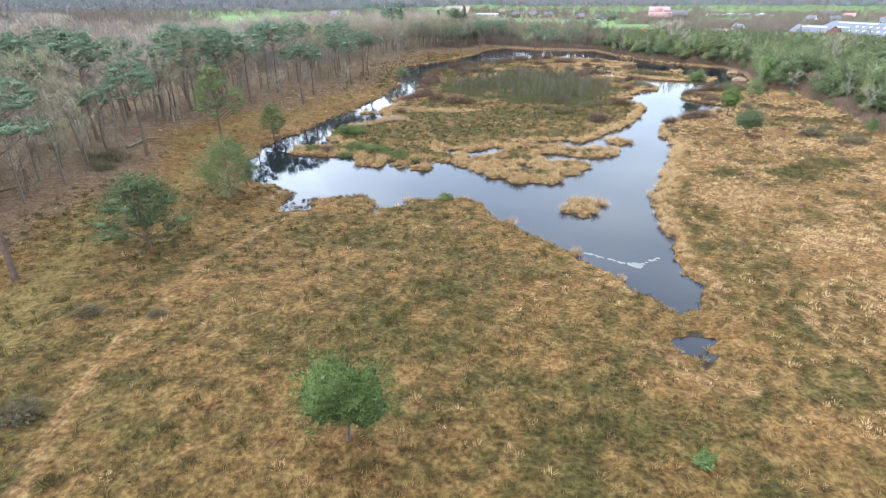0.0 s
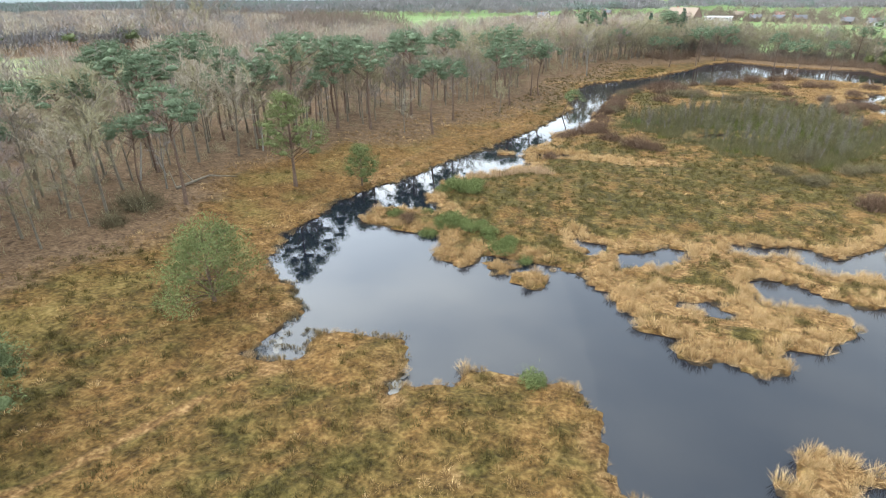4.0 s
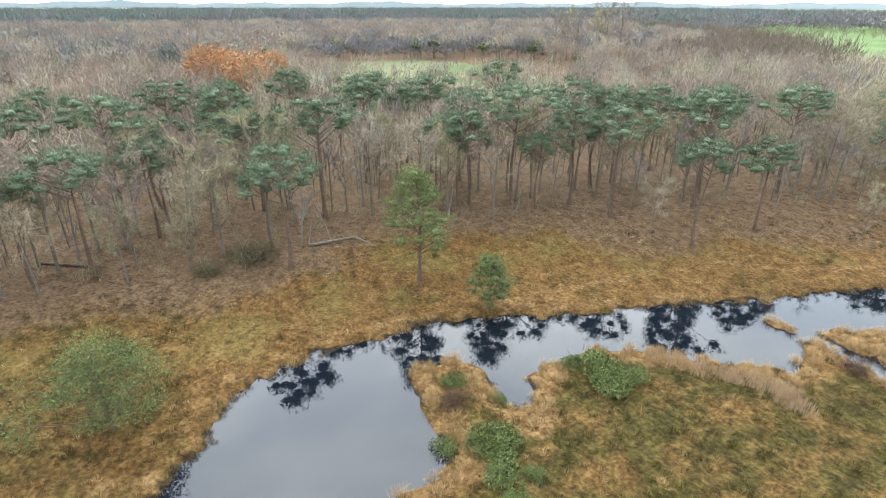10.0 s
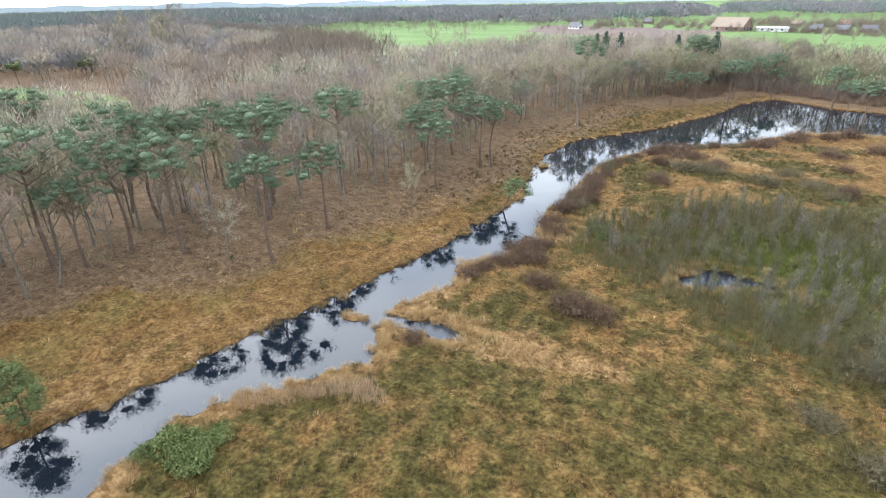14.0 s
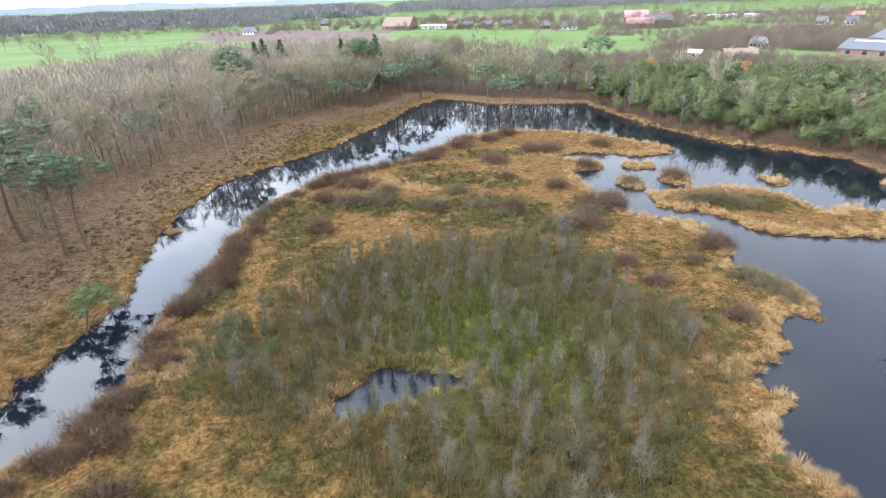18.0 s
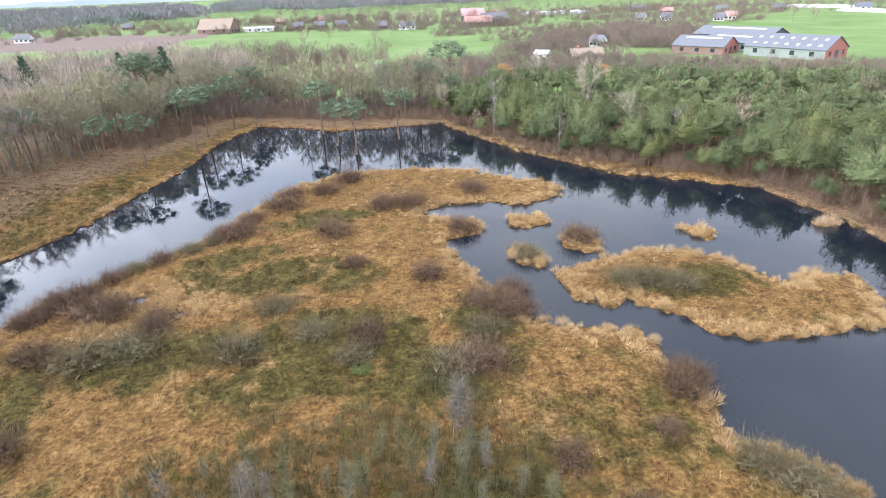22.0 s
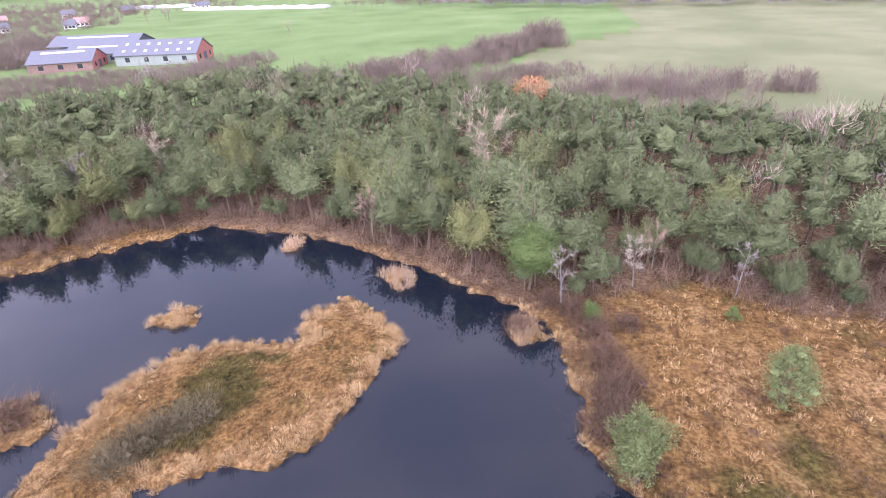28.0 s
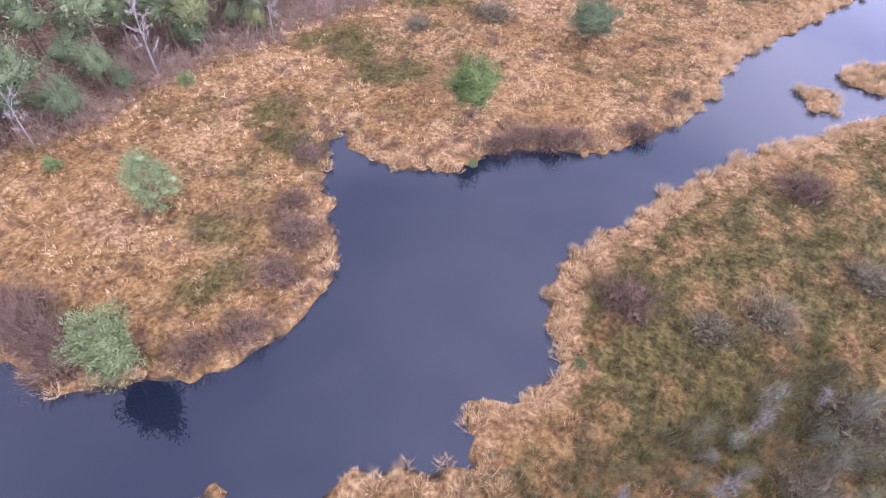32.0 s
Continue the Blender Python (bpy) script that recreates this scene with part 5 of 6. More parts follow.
def upright_birch(seed, h):
    """A slim leafless sapling: one to three stems and a narrow brush of rising twigs."""
    rng = np.random.RandomState(seed)
    wood, haze = Shape(), Shape()
    ps, ds = [], []
    for k in range(1 + seed % 3):
        top = np.array([rng.normal() * 0.09 * h, rng.normal() * 0.09 * h, h * (0.8 + 0.2 * rng.rand())])
        foot = np.array([rng.normal() * 0.05, rng.normal() * 0.05, 0])
        bend = (foot + top) / 2 + rng.normal(size=3) * 0.03 * h
        wood.tube(foot, bend, 0.02, 0.015, 4)
        wood.tube(bend, top, 0.015, 0.006, 3)
        for q in range(9):
            u = 0.25 + 0.72 * q / 8
            p = foot + (bend - foot) * u * 2 if u < 0.5 else bend + (top - bend) * (u * 2 - 1)
            a = q * 2.4 + rng.rand()
            e = np.array([math.cos(a) * 0.42, math.sin(a) * 0.42, 0.9])
            tip = p + e * h * 0.2 * (1.2 - u)
            wood.tube(p, tip, 0.009, 0.004, 3)
            ps += [p + (tip - p) * w for w in (0.3, 0.6, 1.0)]
            ds += [e] * 3
    haze.add(*twigs(rng, ps, ds, 420, h * 0.2, 0.62, 0.0085))
    return wood, haze


SAPLING = []
for k in range(6):
    w, c = upright_birch(650 + k, 3.0)
    SAPLING.append(tree_thing("young_birch", (("trunk", w.mesh("sapling_stem", MAT["bark_birch" if k == 4 else "carr_bark"])), ("crown", c.mesh("sapling_twigs", MAT[("carr_twigs", "carr_mauve", "carr_olive")[k % 3]]))),
                              "slim leafless birch sapling in the carr", "tree", "birch carr on the island"))
sx, sy = jitter(CARR, 1.8, 81)
k = shore(sx, sy) > 0.5
sx, sy = sx[k][:290], sy[k][:290]
r = np.random.RandomState(82)
for i, (x, y) in enumerate(zip(sx, sy)):
    s, a = 0.6 + 0.55 * r.rand(), r.uniform(0, 360)
    if i < 6:
        SAPLING[i].matrix_basis = pose(x, y, z_at(x, y) - 0.03, 0, 0, a)
        SAPLING[i].scale = (s, s, s)
    else:
        copy_sized(SAPLING[4 if r.rand() < 0.06 else (0, 1, 2, 3, 5)[r.randint(5)]], x, y, s, a)
for x, y in ((33.2, 148.6), (33.8, 148.2), (32.6, 148.4)):
    copy_sized(SAPLING[4], x, y, 1.35, x * 90)
sx, sy = jitter(np.array([(-6, 108), (46, 108), (46, 158), (-6, 158)], float), 0.62, 83)
k = (shore(sx, sy) > 0.3) & (r.rand(len(sx)) < smooth(signed(CARR, sx, sy) + 1.5 * waves(sx, sy, 6, 89), -3.5, 1.2))
sx, sy = sx[k], sy[k]
lime = blob(sx, sy, 22, 134, 9, 9) + 0.5 * waves(sx, sy, 6, 86) + 0.5 * (r.rand(len(sx)) - 0.5) > 0.45
for m, mat, label in ((lime, "carr_green", "mossy green undergrowth of the birch carr"), (~lime, "carr_olive", "olive-grey heathy undergrowth of the birch carr")):
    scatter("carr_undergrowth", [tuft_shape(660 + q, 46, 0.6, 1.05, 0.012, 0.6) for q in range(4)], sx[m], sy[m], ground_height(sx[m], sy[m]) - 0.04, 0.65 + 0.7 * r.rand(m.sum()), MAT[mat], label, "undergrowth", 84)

# reeds by the western channel and the far bank
qx, qy = [], []
for cx, cy, rx, ry, n in ((-13, 95, 3.2, 0.9, 120), (-9.5, 97.6, 2.6, 0.9, 150), (-7, 97.8, 1.4, 0.9, 70), (83.4, 163.8, 1.5, 1.0, 90), (78.2, 149.8, 1.6, 1.1, 90), (72.5, 138, 1.9, 1.0, 90), (79.5, 151, 1.2, 2.0, 90)):
    a, q = r.uniform(0, 6.283, n), np.sqrt(r.rand(n))
    t = 0.6 if n > 100 else 0
    u, v = np.cos(a) * q * rx, np.sin(a) * q * ry
    qx.append(cx + u * math.cos(t) - v * math.sin(t))
    qy.append(cy + u * math.sin(t) + v * math.cos(t))
qx, qy = np.concatenate(qx), np.concatenate(qy)
scatter("reed_bed", [tuft_shape(670 + q, 15, 0.4, 1.0, 0.010, 0.6) for q in range(3)], qx, qy, np.maximum(0, ground_height(qx, qy)) - 0.05, 0.7 + 0.5 * r.rand(len(qx)), MAT["reed"],
        "pinkish dry reeds along the channel", "reeds", 85)

# ---- grasses of the moor ----
px, py = np.meshgrid(np.arange(-46, 80, 0.6), np.arange(4, 215, 0.6))
r = np.random.RandomState(91)
px, py = (px + r.uniform(-0.35, 0.35, px.shape)).ravel(), (py + r.uniform(-0.35, 0.35, py.shape)).ravel()
pd = shore(px, py)
fen = signed(FEN, px, py)
wooded = np.maximum(signed(WEST_WOOD, px, py), signed(EAST_WOOD, px, py)) > -1.5
isle = fen > 0
east = (px > 22) & ~isle
land = (pd > 0.02) & ~wooded & (fen > -48)
edge = land & (pd < np.where(isle | east, 1.7 + 0.5 * waves(px, py, 5, 92), 0.85)) & (r.rand(len(px)) < 0.8)
scrubby = east & (px > 38) & (r.rand(len(px)) < 0.6)
brown = land & ~wooded & scrubby & ((pd < 2.6 + 1.2 * waves(px, py, 7, 38)) | (waves(px, py, 6, 39) + 0.5 * waves(px, py, 2.5, 40) > 0.75))
edge &= ~brown
scatter("myrtle_scrub", [tuft_shape(695 + q, 44, 0.5, 0.55, 0.012, 0.6) for q in range(4)], px[brown], py[brown], np.maximum(0.0, ground_height(px, py)[brown]) - 0.04, 0.6 + 0.7 * np.random.RandomState(87).rand(brown.sum()), MAT["myrtle"],
        "low purple-brown bog myrtle along the eastern shore", "shrub", 88)
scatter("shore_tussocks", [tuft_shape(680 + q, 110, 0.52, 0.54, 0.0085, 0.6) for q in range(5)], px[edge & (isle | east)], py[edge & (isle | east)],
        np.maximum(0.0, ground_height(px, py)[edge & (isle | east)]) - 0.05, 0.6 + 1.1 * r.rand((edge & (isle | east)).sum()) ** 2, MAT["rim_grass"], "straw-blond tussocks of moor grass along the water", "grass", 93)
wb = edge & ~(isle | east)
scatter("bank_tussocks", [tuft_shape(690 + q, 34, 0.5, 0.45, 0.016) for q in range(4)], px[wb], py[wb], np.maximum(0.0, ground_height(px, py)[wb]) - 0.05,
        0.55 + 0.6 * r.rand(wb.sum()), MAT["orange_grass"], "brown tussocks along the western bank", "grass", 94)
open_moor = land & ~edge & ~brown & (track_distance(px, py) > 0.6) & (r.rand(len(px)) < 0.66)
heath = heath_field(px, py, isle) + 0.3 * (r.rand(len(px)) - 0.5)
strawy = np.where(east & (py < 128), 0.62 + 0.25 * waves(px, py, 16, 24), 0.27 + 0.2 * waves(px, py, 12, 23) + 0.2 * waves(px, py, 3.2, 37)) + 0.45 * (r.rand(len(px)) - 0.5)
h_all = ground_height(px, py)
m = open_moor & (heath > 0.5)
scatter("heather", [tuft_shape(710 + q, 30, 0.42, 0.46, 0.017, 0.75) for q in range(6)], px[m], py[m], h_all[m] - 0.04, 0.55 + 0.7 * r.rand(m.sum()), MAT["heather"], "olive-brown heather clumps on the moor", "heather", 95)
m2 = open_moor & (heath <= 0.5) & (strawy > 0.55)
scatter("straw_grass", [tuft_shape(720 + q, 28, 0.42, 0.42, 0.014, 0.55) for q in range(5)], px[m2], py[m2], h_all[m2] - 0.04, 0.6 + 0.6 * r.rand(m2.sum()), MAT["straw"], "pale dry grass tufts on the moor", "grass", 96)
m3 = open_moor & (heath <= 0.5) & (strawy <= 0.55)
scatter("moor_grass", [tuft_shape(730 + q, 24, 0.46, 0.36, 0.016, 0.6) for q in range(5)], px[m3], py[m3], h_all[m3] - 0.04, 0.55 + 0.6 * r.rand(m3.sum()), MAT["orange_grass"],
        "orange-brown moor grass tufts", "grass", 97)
# mossy stumps of grass in the shallows of the inlet
a = r.uniform(0, 1, 46)
sx, sy = -24.2 + 5.5 * a + r.normal(size=46) * 0.45, 62.9 - 1.6 * a + r.normal(size=46) * 0.5
sx[30:], sy[30:] = -15.3 + r.normal(size=16) * 0.9, 55.2 + r.normal(size=16) * 1.3
scatter("sedge_stumps", [tuft_shape(740 + q, 60, 0.34, 0.34, 0.016, 0.85) for q in range(3)], sx, sy, 0 * sx - 0.02, 0.6 + 0.6 * r.rand(46), MAT["bank_sedge"], "dark sedge stumps standing in the shallows", "sedge", 98)

# dotted sedge fringe along the western bank
bank = np.array([p for p in BANK_WEST if -28 < p[0] < -4 and p[1] < 160], float)
bl = np.concatenate([[0], np.cumsum(np.hypot(*np.diff(bank, axis=0).T))])
bt = r.uniform(0, bl[-1], 620)
bx, by = np.interp(bt, bl, bank[:, 0]) + r.normal(size=620) * 0.55, np.interp(bt, bl, bank[:, 1]) + r.normal(size=620) * 0.55
bk = np.abs(shore(bx, by)) < 0.45
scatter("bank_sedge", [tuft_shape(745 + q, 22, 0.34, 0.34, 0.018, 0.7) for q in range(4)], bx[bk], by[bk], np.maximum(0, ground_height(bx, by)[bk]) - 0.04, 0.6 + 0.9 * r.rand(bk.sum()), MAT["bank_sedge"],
        "dark sedge tufts dotted along the western waterline", "sedge", 99)

# scum drifted together on the open water
foam = Shape()
MAT["foam"] = plain("grey_water_scum", (0.12, 0.115, 0.105), 0.6, 0.3, 2.0)
fr = np.random.RandomState(140)
for x0, y0, x1, y1, w in ((13.6, 43.6, 16.8, 41.4, 0.28), (16.8, 41.4, 17.6, 41.3, 0.5), (17.6, 41.3, 20.0, 43.0, 0.25), (-6.3, 53.2, -6.8, 55.2, 0.4), (-6.6, 55.0, -7.2, 56.2, 0.5), (-15.4, 54.4, -16.2, 56.6, 0.3)):
    for k in range(24):
        u = fr.rand()
        cx, cy, q = x0 + (x1 - x0) * u + fr.normal() * w * 0.25, y0 + (y1 - y0) * u + fr.normal() * w * 0.25, w * (0.35 + 0.4 * fr.rand())
        a = np.arange(7) * 0.898 + fr.rand()
        ring = np.stack([cx + np.cos(a) * q * (0.7 + 0.5 * fr.rand(7)), cy + np.sin(a) * q * (0.7 + 0.5 * fr.rand(7)), np.full(7, 0.006)], 1)
        foam.add(np.concatenate([ring, [[cx, cy, 0.012 + 0.004 * fr.rand()]]]), [(i, (i + 1) % 7, 7) for i in range(7)])
tagged(new("water_scum", foam.mesh("water_scum", MAT["foam"])), "pale drifted scum on the fen's surface", "scum", kind="stuff")

# ---- farmland beyond the woods ----
MAT["red_brick"] = plain("red_brick_wall", (0.3, 0.115, 0.095), 0.85, 0.2, 1.2)
MAT["dull_brick"] = plain("brown_brick_wall", (0.19, 0.125, 0.1), 0.85, 0.2, 1.2)
MAT["dark_wall"] = plain("dark_stained_boards", (0.07, 0.075, 0.09), 0.8, 0.25)
MAT["white_wall"] = plain("white_render", (0.6, 0.59, 0.57), 0.8, 0.08)
MAT["green_wall"] = plain("pale_green_sheet", (0.2, 0.23, 0.2), 0.7, 0.12)
MAT["blue_roof"] = plain("grey_sheet_roof", (0.1, 0.105, 0.12), 0.95, 0.15)
MAT["dark_roof"] = plain("dark_slate_roof", (0.09, 0.09, 0.10), 0.7, 0.25)
MAT["red_roof"] = plain("red_tile_roof", (0.28, 0.16, 0.14), 0.75, 0.2)
MAT["pink_roof"] = plain("faded_pink_tile_roof", (0.40, 0.2, 0.2), 0.75, 0.12)
MAT["thatch"] = plain("brown_thatch", (0.20, 0.155, 0.12), 0.95, 0.25)
MAT["white_sheet"] = plain("white_greenhouse_cover", (0.4, 0.41, 0.43), 0.5, 0.05)
MAT["glass"] = plain("dark_window_glass", (0.03, 0.035, 0.04), 0.1, 0.2, spec=0.6)
MAT["thicket"] = plant("pinkish_thicket_twigs", (0.09, 0.068, 0.054), (0.138, 0.106, 0.084), (0.19, 0.15, 0.12), island=0.4, scale=0.04)
MAT["steel"] = plain("grey_steel_frame", (0.4, 0.41, 0.42), 0.5, 0.1)


def box_mesh(name, x0, x1, y0, y1, z0, z1, mat):
    v = [(x, y, z) for z in (z0, z1) for x, y in ((x0, y0), (x1, y0), (x1, y1), (x0, y1))]
    f = [(0, 3, 2, 1), (4, 5, 6, 7), (0, 1, 5, 4), (1, 2, 6, 5), (2, 3, 7, 6), (3, 0, 4, 7)]
    return build_mesh(name, v, f, mat)


def house(name, label, x, y, turn, wide, long, eave, ridge, wall, roof, windows=3, door=True, skylights=0, chimney=True, stripe=False, gable=""):
    """A gabled building; the ridge runs along its own y."""
    root = tagged(new(name), label, "building", "farms and houses beyond the wood")
    root.matrix_basis = pose(x, y, z_at(x, y) - 0.1, 0, 0, turn)
    w, l = wide / 2, long / 2
    v = [(-w, -l, 0), (w, -l, 0), (w, -l, eave), (0, -l, ridge), (-w, -l, eave), (-w, l, 0), (w, l, 0), (w, l, eave), (0, l, ridge), (-w, l, eave)]
    s = Shape()
    f = [(0, 1, 2), (0, 2, 4), (2, 3, 4), (6, 5, 9), (6, 9, 7), (9, 8, 7), (1, 6, 7), (1, 7, 2), (5, 0, 4), (5, 4, 9)]
    part("wall", build_mesh("wall", v, f, MAT[wall]), root)
    if gable:
        for end in (-1, 1):
            g = [(u, end * (l + e), z) for e in (-0.02, 0.06) for u, z in ((-w, 0), (w, 0), (w, eave), (0, ridge), (-w, eave))]
            k = [(0, 1, 2), (0, 2, 4), (2, 3, 4), (5, 7, 6), (5, 9, 7), (7, 9, 8)] + [q for u in range(5) for q in ((u, (u + 1) % 5, 5 + (u + 1) % 5), (u, 5 + (u + 1) % 5, 5 + u))]
            part("gable", build_mesh("gable", g, k, MAT[gable]), root, "red brick gable")
    tilt = math.atan2(ridge - eave, w)
    slope = math.hypot(ridge - eave, w) + 0.5
    for side in (-1, 1):
        me = box_mesh("roof", -slope / 2, slope / 2, -l - 0.35, l + 0.35, 0.0, 0.16, MAT[roof])
        ob = part("roof", me, root)
        ob.matrix_basis = pose(side * (w / 2 + 0.18), 0, (eave + ridge) / 2 - 0.1, 0, math.degrees(tilt) * side, 0)
        rows = 2 if skylights else 0
        for q in range(rows):
            for k in range(skylights):
                sk = part("skylight", box_mesh("skylight", -0.55, 0.55, -0.45, 0.45, 0.16, 0.24, MAT["white_sheet"]), ob, "white roof light")
                sk.matrix_basis = pose((q - 0.5) * slope * 0.42, (k - (skylights - 1) / 2) * long / (skylights + 0.5), 0)
        if stripe:
            part("skylight", box_mesh("skylight", -side * slope * 0.28 - 0.5, -side * slope * 0.28 + 0.5, -l * 0.7, l * 0.7, 0.16, 0.24, MAT["white_sheet"]), ob, "long white roof light")
    for end in (-1, 1):
        if door:
            part("door", box_mesh("door", -wide * 0.09, wide * 0.09, end * (l + 0.07) - 0.05, end * (l + 0.07) + 0.05, 0, min(3.2, eave * 0.85), MAT["dark_wall"]), root)
        for k in (-1, 1):
            part("window", box_mesh("window", k * wide * 0.3 - 0.6, k * wide * 0.3 + 0.6, end * (l + 0.07) - 0.05, end * (l + 0.07) + 0.05, eave * 0.35, eave * 0.8, MAT["glass"]), root)
    for side in (-1, 1):
        for k in range(windows):
            yy = (k - (windows - 1) / 2) * long / (windows + 0.3)
            part("window", box_mesh("window", side * (w + 0.04) - 0.05, side * (w + 0.04) + 0.05, yy - 0.7, yy + 0.7, eave * 0.35, eave * 0.78, MAT["glass"]), root)
    if chimney:
        part("chimney", box_mesh("chimney", -0.35, 0.35, l * 0.5 - 0.35, l * 0.5 + 0.35, ridge - 0.6, ridge + 0.9, MAT["red_brick"]), root)
    return root


house("barn", "red brick barn with a blue-grey sheet roof", 184.5, 292, 26, 14, 18, 2.9, 5.8, "dull_brick", "blue_roof", 3, True, 0, False, True, "red_brick")
house("barn", "long red-gabled barn with rows of white roof lights", 199, 267.5, 14, 14.5, 26, 3.2, 6.8, "green_wall", "blue_roof", 4, True, 7, False, False, "red_brick")
house("barn", "low barn with a blue-grey roof and pale walls", 200, 293, 14, 11, 20, 3.1, 5.2, "green_wall", "blue_roof", 3, True, 0, False, True)
house("barn", "dark long barn with a blue-grey roof", 218, 309, 14, 15, 32, 3.6, 6.4, "dark_wall", "blue_roof", 4, True, 0, False, True)
house("farmhouse", "cottage with a grey-brown roof beside a lane", 138, 298, 75, 6, 11, 1.9, 4.0, "dull_brick", "thatch")
house("shed", "small white-roofed shed in a garden", 128, 311, 40, 4, 5, 1.8, 2.9, "white_wall", "white_sheet", 1, True, 0, False)
house("house", "white house half hidden by trees", 166, 332, 20, 4.5, 6, 2.6, 4.6, "white_wall", "dark_roof")
house("farmhouse", "low red-roofed house by the meadow", 178, 492, 80, 9, 18, 3.0, 6.5, "dull_brick", "red_roof")
house("farmhouse", "tall house with a faded pink roof", 194, 540, 70, 10, 17, 5.0, 9.5, "dark_wall", "pink_roof", 5)
house("house", "dark house with white windows", 196, 505, 75, 9, 18, 4.0, 7.5, "dark_wall", "dark_roof", 6)
house("farmhouse", "big thatched barn house beside the ploughed field", 12, 548, 60, 13, 24, 3.0, 9.0, "dull_brick", "thatch")
house("shed", "long low white shed", 38, 545, 85, 6, 20, 2.4, 3.2, "white_wall", "white_sheet", 3, True, 0, False)
garden = [(138, 302), (128, 315), (163, 330), (178, 492), (194, 540), (196, 505), (12, 548), (38, 545)]
for x, y, t, w, l, wall, roof in ((66, 566, 80, 9, 14, "dark_wall", "dark_roof"), (82, 562, 70, 9, 13, "dark_wall", "blue_roof"), (97, 562, 100, 9, 15, "dull_brick", "dark_roof"),
                                  (131, 500, 85, 9, 17, "white_wall", "dark_roof"), (118, 516, 70, 8, 12, "dull_brick", "dark_roof"), (60, 640, 80, 9, 14, "dull_brick", "thatch"),
                                  (95, 650, 85, 9, 13, "white_wall", "red_roof"), (308, 413, 40, 8, 10, "white_wall", "dark_roof"), (322, 418, 40, 8, 12, "white_wall", "red_roof"),
                                  (290, 440, 60, 8, 11, "white_wall", "dark_roof"), (280, 452, 30, 8, 10, "white_wall", "dark_roof"), (340, 500, 60, 9, 15, "dull_brick", "red_roof"),
                                  (385, 490, 45, 9, 14, "white_wall", "dark_roof"), (420, 470, 70, 9, 16, "dull_brick", "dark_roof"), (-60, 660, 80, 9, 14, "dull_brick", "dark_roof"),
                                  (-105, 560, 70, 9, 16, "white_wall", "dark_roof"), (240, 600, 60, 9, 16, "dull_brick", "red_roof"), (360, 560, 80, 10, 22, "dark_wall", "blue_roof"),
                                  (455, 430, 50, 9, 18, "white_wall", "blue_roof")):
    house("house", "gabled country house beyond the meadows", x, y, t, w * 0.65, l * 0.6, 2.4, 5.0, wall, roof, 3)

    garden.append((x, y))


def greenhouse(x, y, turn, wide, long, h):
    root = tagged(new("greenhouse"), "long white greenhouse far across the fields", "greenhouse", "greenhouses")
    root.matrix_basis = pose(x, y, z_at(x, y) - 0.1, 0, 0, turn)
    part("wall", box_mesh("wall", -long / 2, long / 2, -wide / 2, wide / 2, 0, h, MAT["white_sheet"]), root)
    n = max(3, int(long / 14))
    for k in range(n):
        x0, x1 = -long / 2 + long * k / n, -long / 2 + long * (k + 1) / n
        v = [(x0, -wide / 2, h), (x1, -wide / 2, h), ((x0 + x1) / 2, -wide / 2, h + 0.9), (x0, wide / 2, h), (x1, wide / 2, h), ((x0 + x1) / 2, wide / 2, h + 0.9)]
        part("roof", build_mesh("roof", v, [(0, 1, 2), (4, 3, 5), (0, 2, 5), (0, 5, 3), (1, 4, 5), (1, 5, 2)], MAT["white_sheet"]), root)


greenhouse(290, 585, -12, 12, 60, 1.8)
greenhouse(430, 369, 88, 9, 118, 1.6)
greenhouse(470, 470, -75, 10, 60, 1.6)

# hedges, tree rows and single trees of the meadows
MEADOW_TREES = [(50, 372, 1.0), (44, 392, 0.6), (86, 400, 0.65), (112, 470, 0.6), (126, 470, 0.6), (140, 515, 0.8), (-100, 292, 1.25), (-92, 300, 1.2), (-70, 330, 1.0), (-58, 338, 1.0), (-44, 345, 0.9),
                (330, 380, 0.8), (338, 372, 0.8), (346, 380, 0.75), (262, 255, 0.6), (70, 440, 0.7), (150, 560, 0.9), (170, 570, 0.9), (20, 590, 1.0), (210, 470, 1.0)]
for k, (x, y, s) in enumerate(MEADOW_TREES):
    copy_sized(BARE[k % 7], x, y, s, k * 47)
for k, (x, y) in enumerate(((-180, 211), (-174, 217), (-168, 223), (-185, 204), (-190, 214), (-178, 224))):
    copy_sized(BARE[(3, 1, 3)[k % 3]], x, y, 1.9 + 0.2 * (k % 3), k * 71)
ROWS_OF_TREES = [((-330, 470), (-120, 560), 30, 1.0), ((-330, 440), (-150, 480), 26, 0.9), ((60, 690), (330, 690), 40, 1.1), ((90, 600), (190, 600), 18, 1.1), ((175, 350), (215, 360), 9, 0.9),
                 ((145, 345), (190, 335), 8, 0.8), ((404, 290), (384, 185), 34, 0.75), ((260, 480), (420, 520), 34, 0.9), ((0, 575), (150, 590), 44, 1.0), ((120, 490), (215, 480), 30, 0.7), ((170, 520), (250, 560), 26, 1.0), ((240, 640), (520, 560), 60, 1.0), ((-150, 570), (-40, 650), 20, 0.9), ((180, 470), (235, 520), 14, 0.9), ((250, 425), (330, 430), 12, 0.7)]
tx, ty, ts = [], [], []
qx, qy, qs = [], [], []
rt = np.random.RandomState(101)
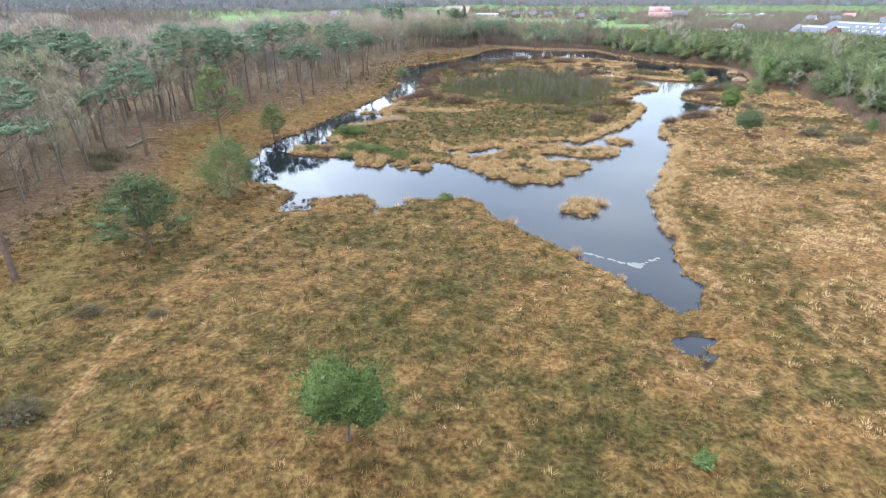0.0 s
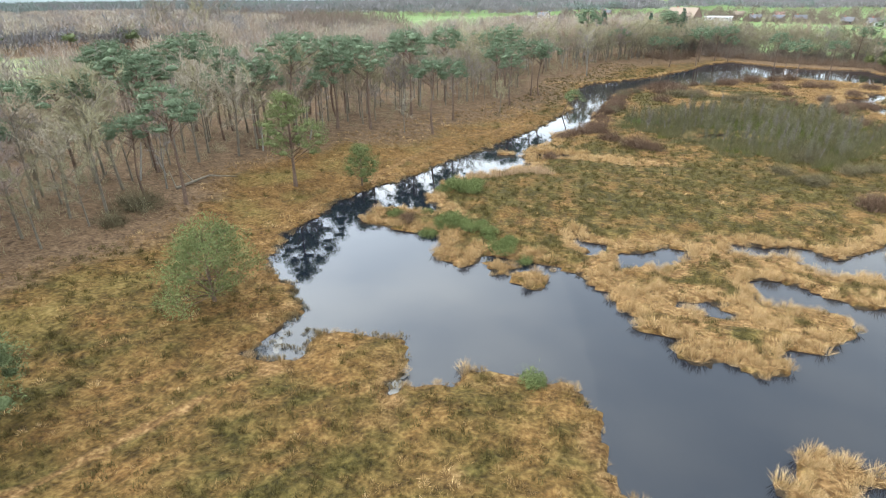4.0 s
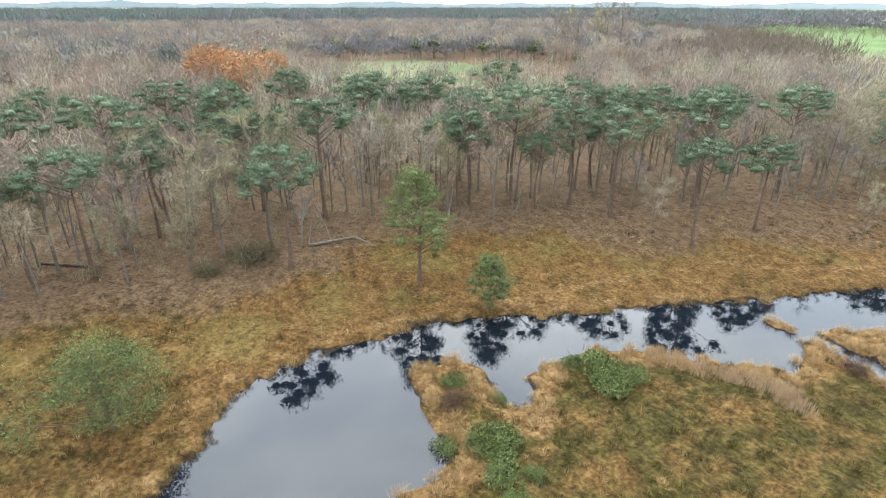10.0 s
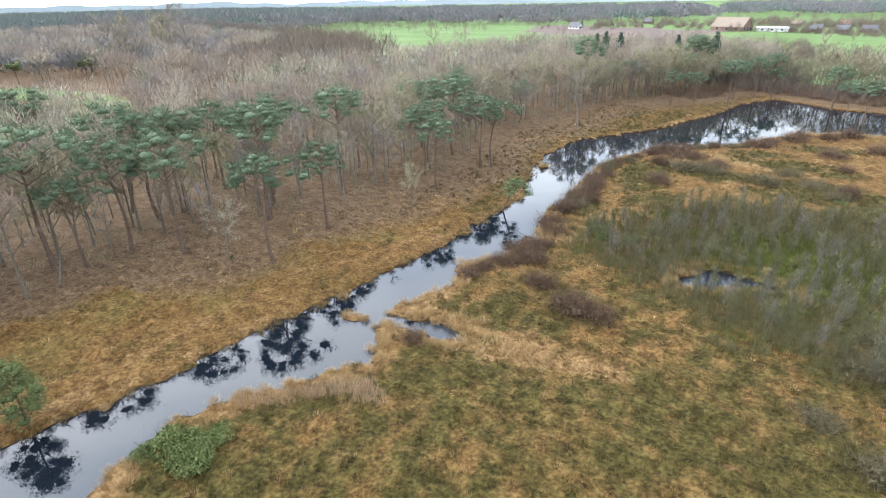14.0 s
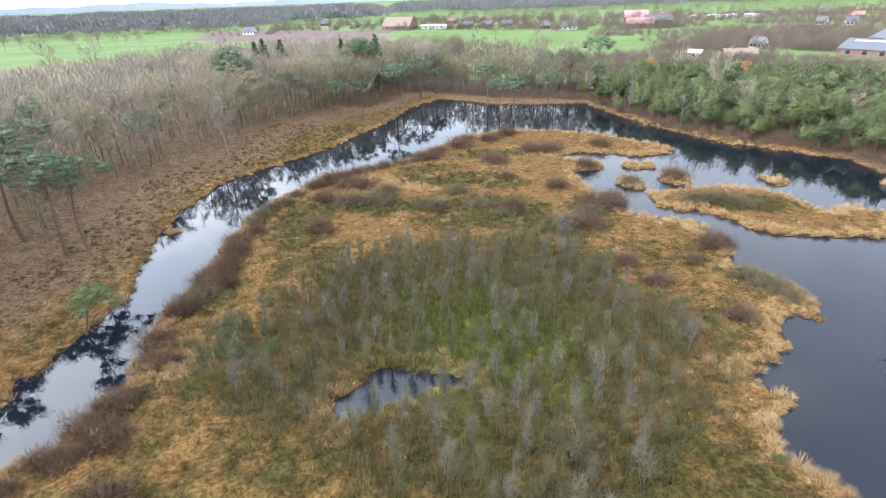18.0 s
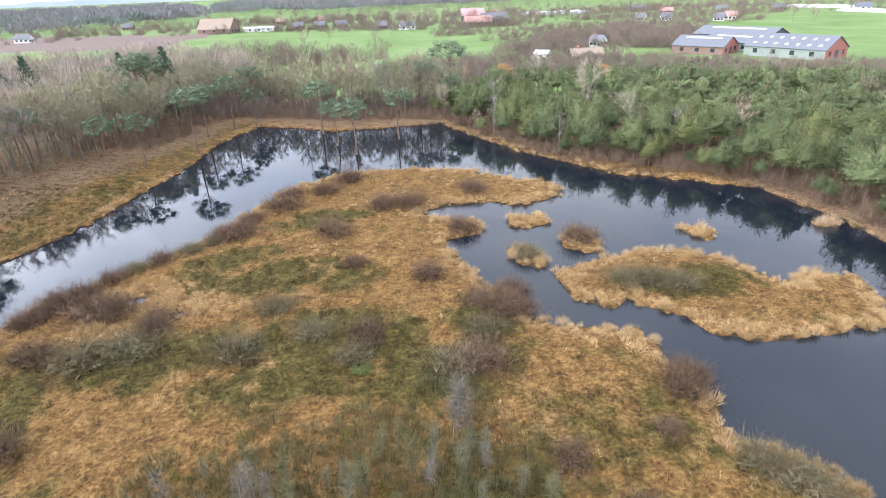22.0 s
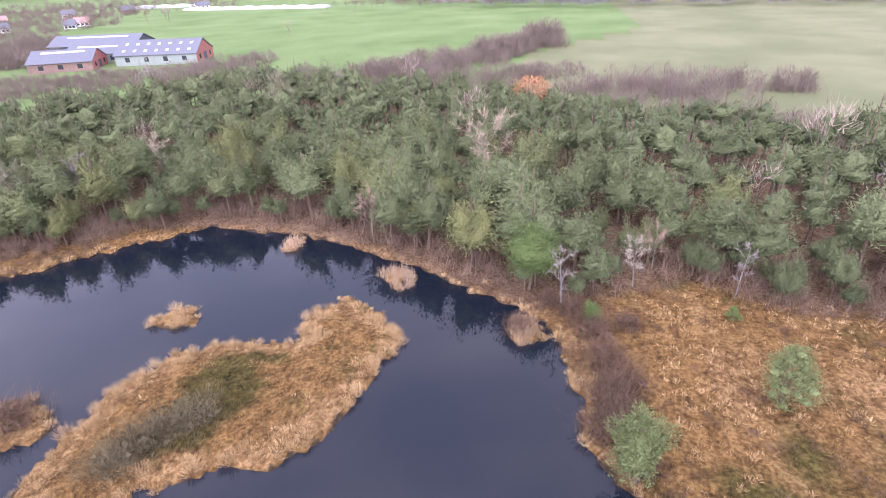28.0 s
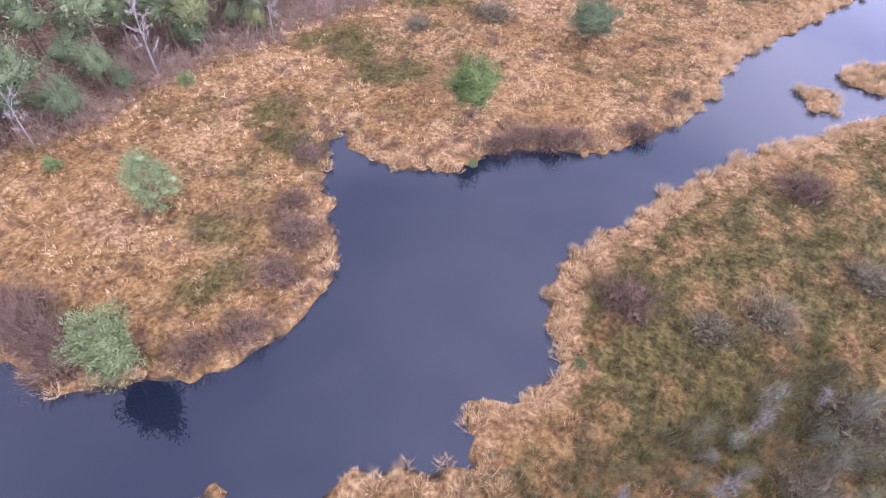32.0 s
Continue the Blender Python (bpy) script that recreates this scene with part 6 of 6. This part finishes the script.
for (x0, y0), (x1, y1), n, s in ROWS_OF_TREES:
    u = (np.arange(n) + 0.3 * rt.rand(n)) / n
    tx.append(x0 + (x1 - x0) * u + rt.normal(size=n) * 2)
    ty.append(y0 + (y1 - y0) * u + rt.normal(size=n) * 2)
    ts.append(s * (0.8 + 0.4 * rt.rand(n)))
for gx, gy in garden:
    n = 13
    a, q = rt.uniform(0, 6.283, n), rt.uniform(8, 24, n)
    qx.append(gx + np.cos(a) * q * 1.4)
    qy.append(gy + np.sin(a) * q * 0.9)
    qs.append(0.6 + 0.5 * rt.rand(n))
    tx.append(gx + np.cos(a) * q * 1.6)
    ty.append(gy + np.sin(a) * q)
    ts.append(0.35 + 0.5 * rt.rand(n))
# scrub between the pine wood and the barns, and the hedge across the eastern field
for cx, cy, rx, ry, a, n, s in ((165, 255, 46, 11, -32, 240, 0.36), (165, 205, 12, 40, 0, 110, 0.5), (140, 140, 9, 40, -20, 60, 0.6), (186, 172, 34, 7, -33, 130, 0.62), (216, 155, 17, 5, -33, 60, 0.75), (231, 146, 6, 5, -30, 26, 0.95), (170, 153, 20, 6, -60, 60, 0.5), (160, 112, 9, 26, 10, 70, 0.6), (150, 285, 34, 10, -40, 90, 0.36), (205, 360, 45, 28, 10, 150, 0.65), (175, 385, 40, 18, 0, 90, 0.55), (240, 420, 60, 14, -10, 90, 0.55), (110, 300, 40, 10, -25, 110, 0.5), (130, 525, 70, 8, 0, 70, 0.5), (330, 470, 90, 14, -20, 110, 0.6), (300, 580, 200, 50, 0, 230, 0.7), (90, 640, 150, 36, 0, 150, 0.8), (450, 540, 150, 60, -20, 150, 0.7), (170, 430, 50, 14, -10, 70, 0.5), (-60, 600, 70, 20, -20, 60, 0.7),
                                (150, 335, 34, 16, 20, 110, 0.6), (185, 325, 12, 26, 0, 60, 0.7), (185, 480, 40, 10, 10, 60, 0.6), (90, 548, 60, 8, 0, 60, 0.6), (200, 350, 40, 22, 0, 60, 0.8), (130, 112, 8, 40, 0, 50, 0.6), (20, 345, 60, 25, 0, 120, 0.9), (46, 252, 34, 6, -16, 120, 0.5), (10, 285, 30, 24, -50, 140, 0.7), (-40, 335, 30, 16, 0, 60, 0.8), (90, 275, 30, 12, -25, 90, 0.7)):
    q, b = np.sqrt(rt.rand(n)), rt.uniform(0, 6.283, n)
    u, v, a = np.cos(b) * q * rx, np.sin(b) * q * ry, radians(a)
    qx.append(cx + (u * math.cos(a) - v * math.sin(a)) + rt.normal(size=n) * 2)
    qy.append(cy + (u * math.sin(a) + v * math.cos(a)) + rt.normal(size=n) * 2)
    qs.append(s * (1.1 + 0.6 * rt.rand(n)))
    tx.append(cx + u * math.cos(a) - v * math.sin(a))
    ty.append(cy + u * math.sin(a) + v * math.cos(a))
    ts.append(s * (0.65 + 0.4 * rt.rand(n)))
cx, cy = jitter(np.array([(-190, 305), (-140, 218), (-108, 206), (-90, 238), (-100, 262), (-170, 330), (-420, 440)], float), 7, 117)
tx.append(cx)
ty.append(cy)
ts.append(1.2 + 0.3 * rt.rand(len(cx)))
cx, cy = jitter(np.array([(235, 14), (204, -14), (186, -60), (260, -130), (330, -60)], float), 4.5, 118)
tx.append(cx)
ty.append(cy)
ts.append(0.8 + 0.4 * rt.rand(len(cx)))
tx, ty, ts = np.concatenate(tx), np.concatenate(ty), np.concatenate(ts)
tz = ground_height(tx, ty, np.full(len(tx), 30.0))
qx, qy, qs = np.concatenate(qx), np.concatenate(qy), np.concatenate(qs)
scatter("thicket", [shrub_shape(770 + k, 2.9, 4.0, 120, 0.042).arrays() for k in range(4)], qx, qy, ground_height(qx, qy, np.full(len(qx), 30.0)), qs, MAT["thicket"], "pinkish-brown leafless thickets between wood and farms", "thicket", 103)
scatter("hedgerow_trunks", [p[0] for p in FAR_BARE], tx, ty, tz, ts, MAT["bark_grey"], "trunks of leafless hedgerow trees", "hedgerow", 102)
scatter("hedgerow_crowns", [hedge_tree(430 + k) for k in range(4)], tx, ty, tz, ts, MAT["thicket"], "brown leafless hedgerow trees and scrub", "hedgerow", 102)


# distant woods out to the skyline, with haze put into their colours
def clump_shape(seed, domes, spread, n):
    """A few rounded leafless crowns side by side."""
    r = np.random.RandomState(seed)
    s = Shape()
    for k in range(domes):
        x, y, q = r.uniform(-spread, spread), r.uniform(-spread, spread), 3.4 + 2.0 * r.rand()
        z = 2.6 + 2.4 * r.rand()
        s.add(*twig_dome(r, (x, y, z), (q, q, 3.6), n, 2.0, 0.17 if n > 40 else 0.3))
    return s.arrays()


FAR_WOODS = [np.array(p, float) for p in (
    [(-1600, -700), (-480, -700), (-470, 420), (-420, 440), (-330, 470), (-500, 1200), (-1600, 1600)],
    [(-420, 560), (-130, 640), (-60, 700), (0, 760), (-60, 1500), (-700, 1500)],
    [(0, 900), (500, 880), (900, 700), (1000, 1500), (0, 1600)],
    [(384, 182), (372, 86), (356, -10), (350, -60), (900, -200), (1300, 700), (700, 420), (480, 300)],
    [(-200, 320), (-192, 215), (-225, 150), (-215, 80), (-190, 30), (-200, -200), (-480, -400), (-470, 420), (-420, 440)])]
fx, fy = [], []
for k, p in enumerate(FAR_WOODS):
    x, y = jitter(p, 15, 111 + k)
    fx.append(x)
    fy.append(y)
fx, fy = np.concatenate(fx), np.concatenate(fy)
fz = ground_height(fx, fy, np.full(len(fx), 30.0))
fr = np.random.RandomState(120)
evergreen = waves(fx, fy, 260, 121) + 0.4 * fr.normal(size=len(fx)) + 1.1 * smooth(-fx, 420, 620) > 0.75
fs = 1.0 + 0.4 * fr.rand(len(fx))
close = np.hypot(fx - 20, fy - 130) < 560
thin = close | (fr.rand(len(fx)) < 0.6)
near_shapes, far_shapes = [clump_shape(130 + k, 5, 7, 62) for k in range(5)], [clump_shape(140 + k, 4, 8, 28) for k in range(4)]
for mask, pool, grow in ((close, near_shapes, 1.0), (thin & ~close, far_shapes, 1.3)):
    for tree, mat, label in ((~evergreen, "twigs_hazed", "leafless woods on the skyline, mauve-grey with painted haze"), (evergreen, "needles_hazed", "pine woods on the skyline, dull green with painted haze")):
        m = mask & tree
        scatter("distant_bare_woods" if mat == "twigs_hazed" else "distant_pine_woods", pool, fx[m], fy[m], fz[m], fs[m] * grow, MAT[mat], label, "wood", 122, squash=0.7 + 0.4 * fr.rand(m.sum()))

# treeline at the horizon; its pale blue-grey colour paints the haze of distance
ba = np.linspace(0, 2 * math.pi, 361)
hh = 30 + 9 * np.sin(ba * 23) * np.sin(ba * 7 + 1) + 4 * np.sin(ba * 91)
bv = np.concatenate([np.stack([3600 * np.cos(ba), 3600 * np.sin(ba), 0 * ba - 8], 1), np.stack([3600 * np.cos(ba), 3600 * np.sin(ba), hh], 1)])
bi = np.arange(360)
MAT["skyline"] = plain("far_woods_painted_mist", (0.42, 0.45, 0.52), 1.0, 0.1, 0.004, 0.0)
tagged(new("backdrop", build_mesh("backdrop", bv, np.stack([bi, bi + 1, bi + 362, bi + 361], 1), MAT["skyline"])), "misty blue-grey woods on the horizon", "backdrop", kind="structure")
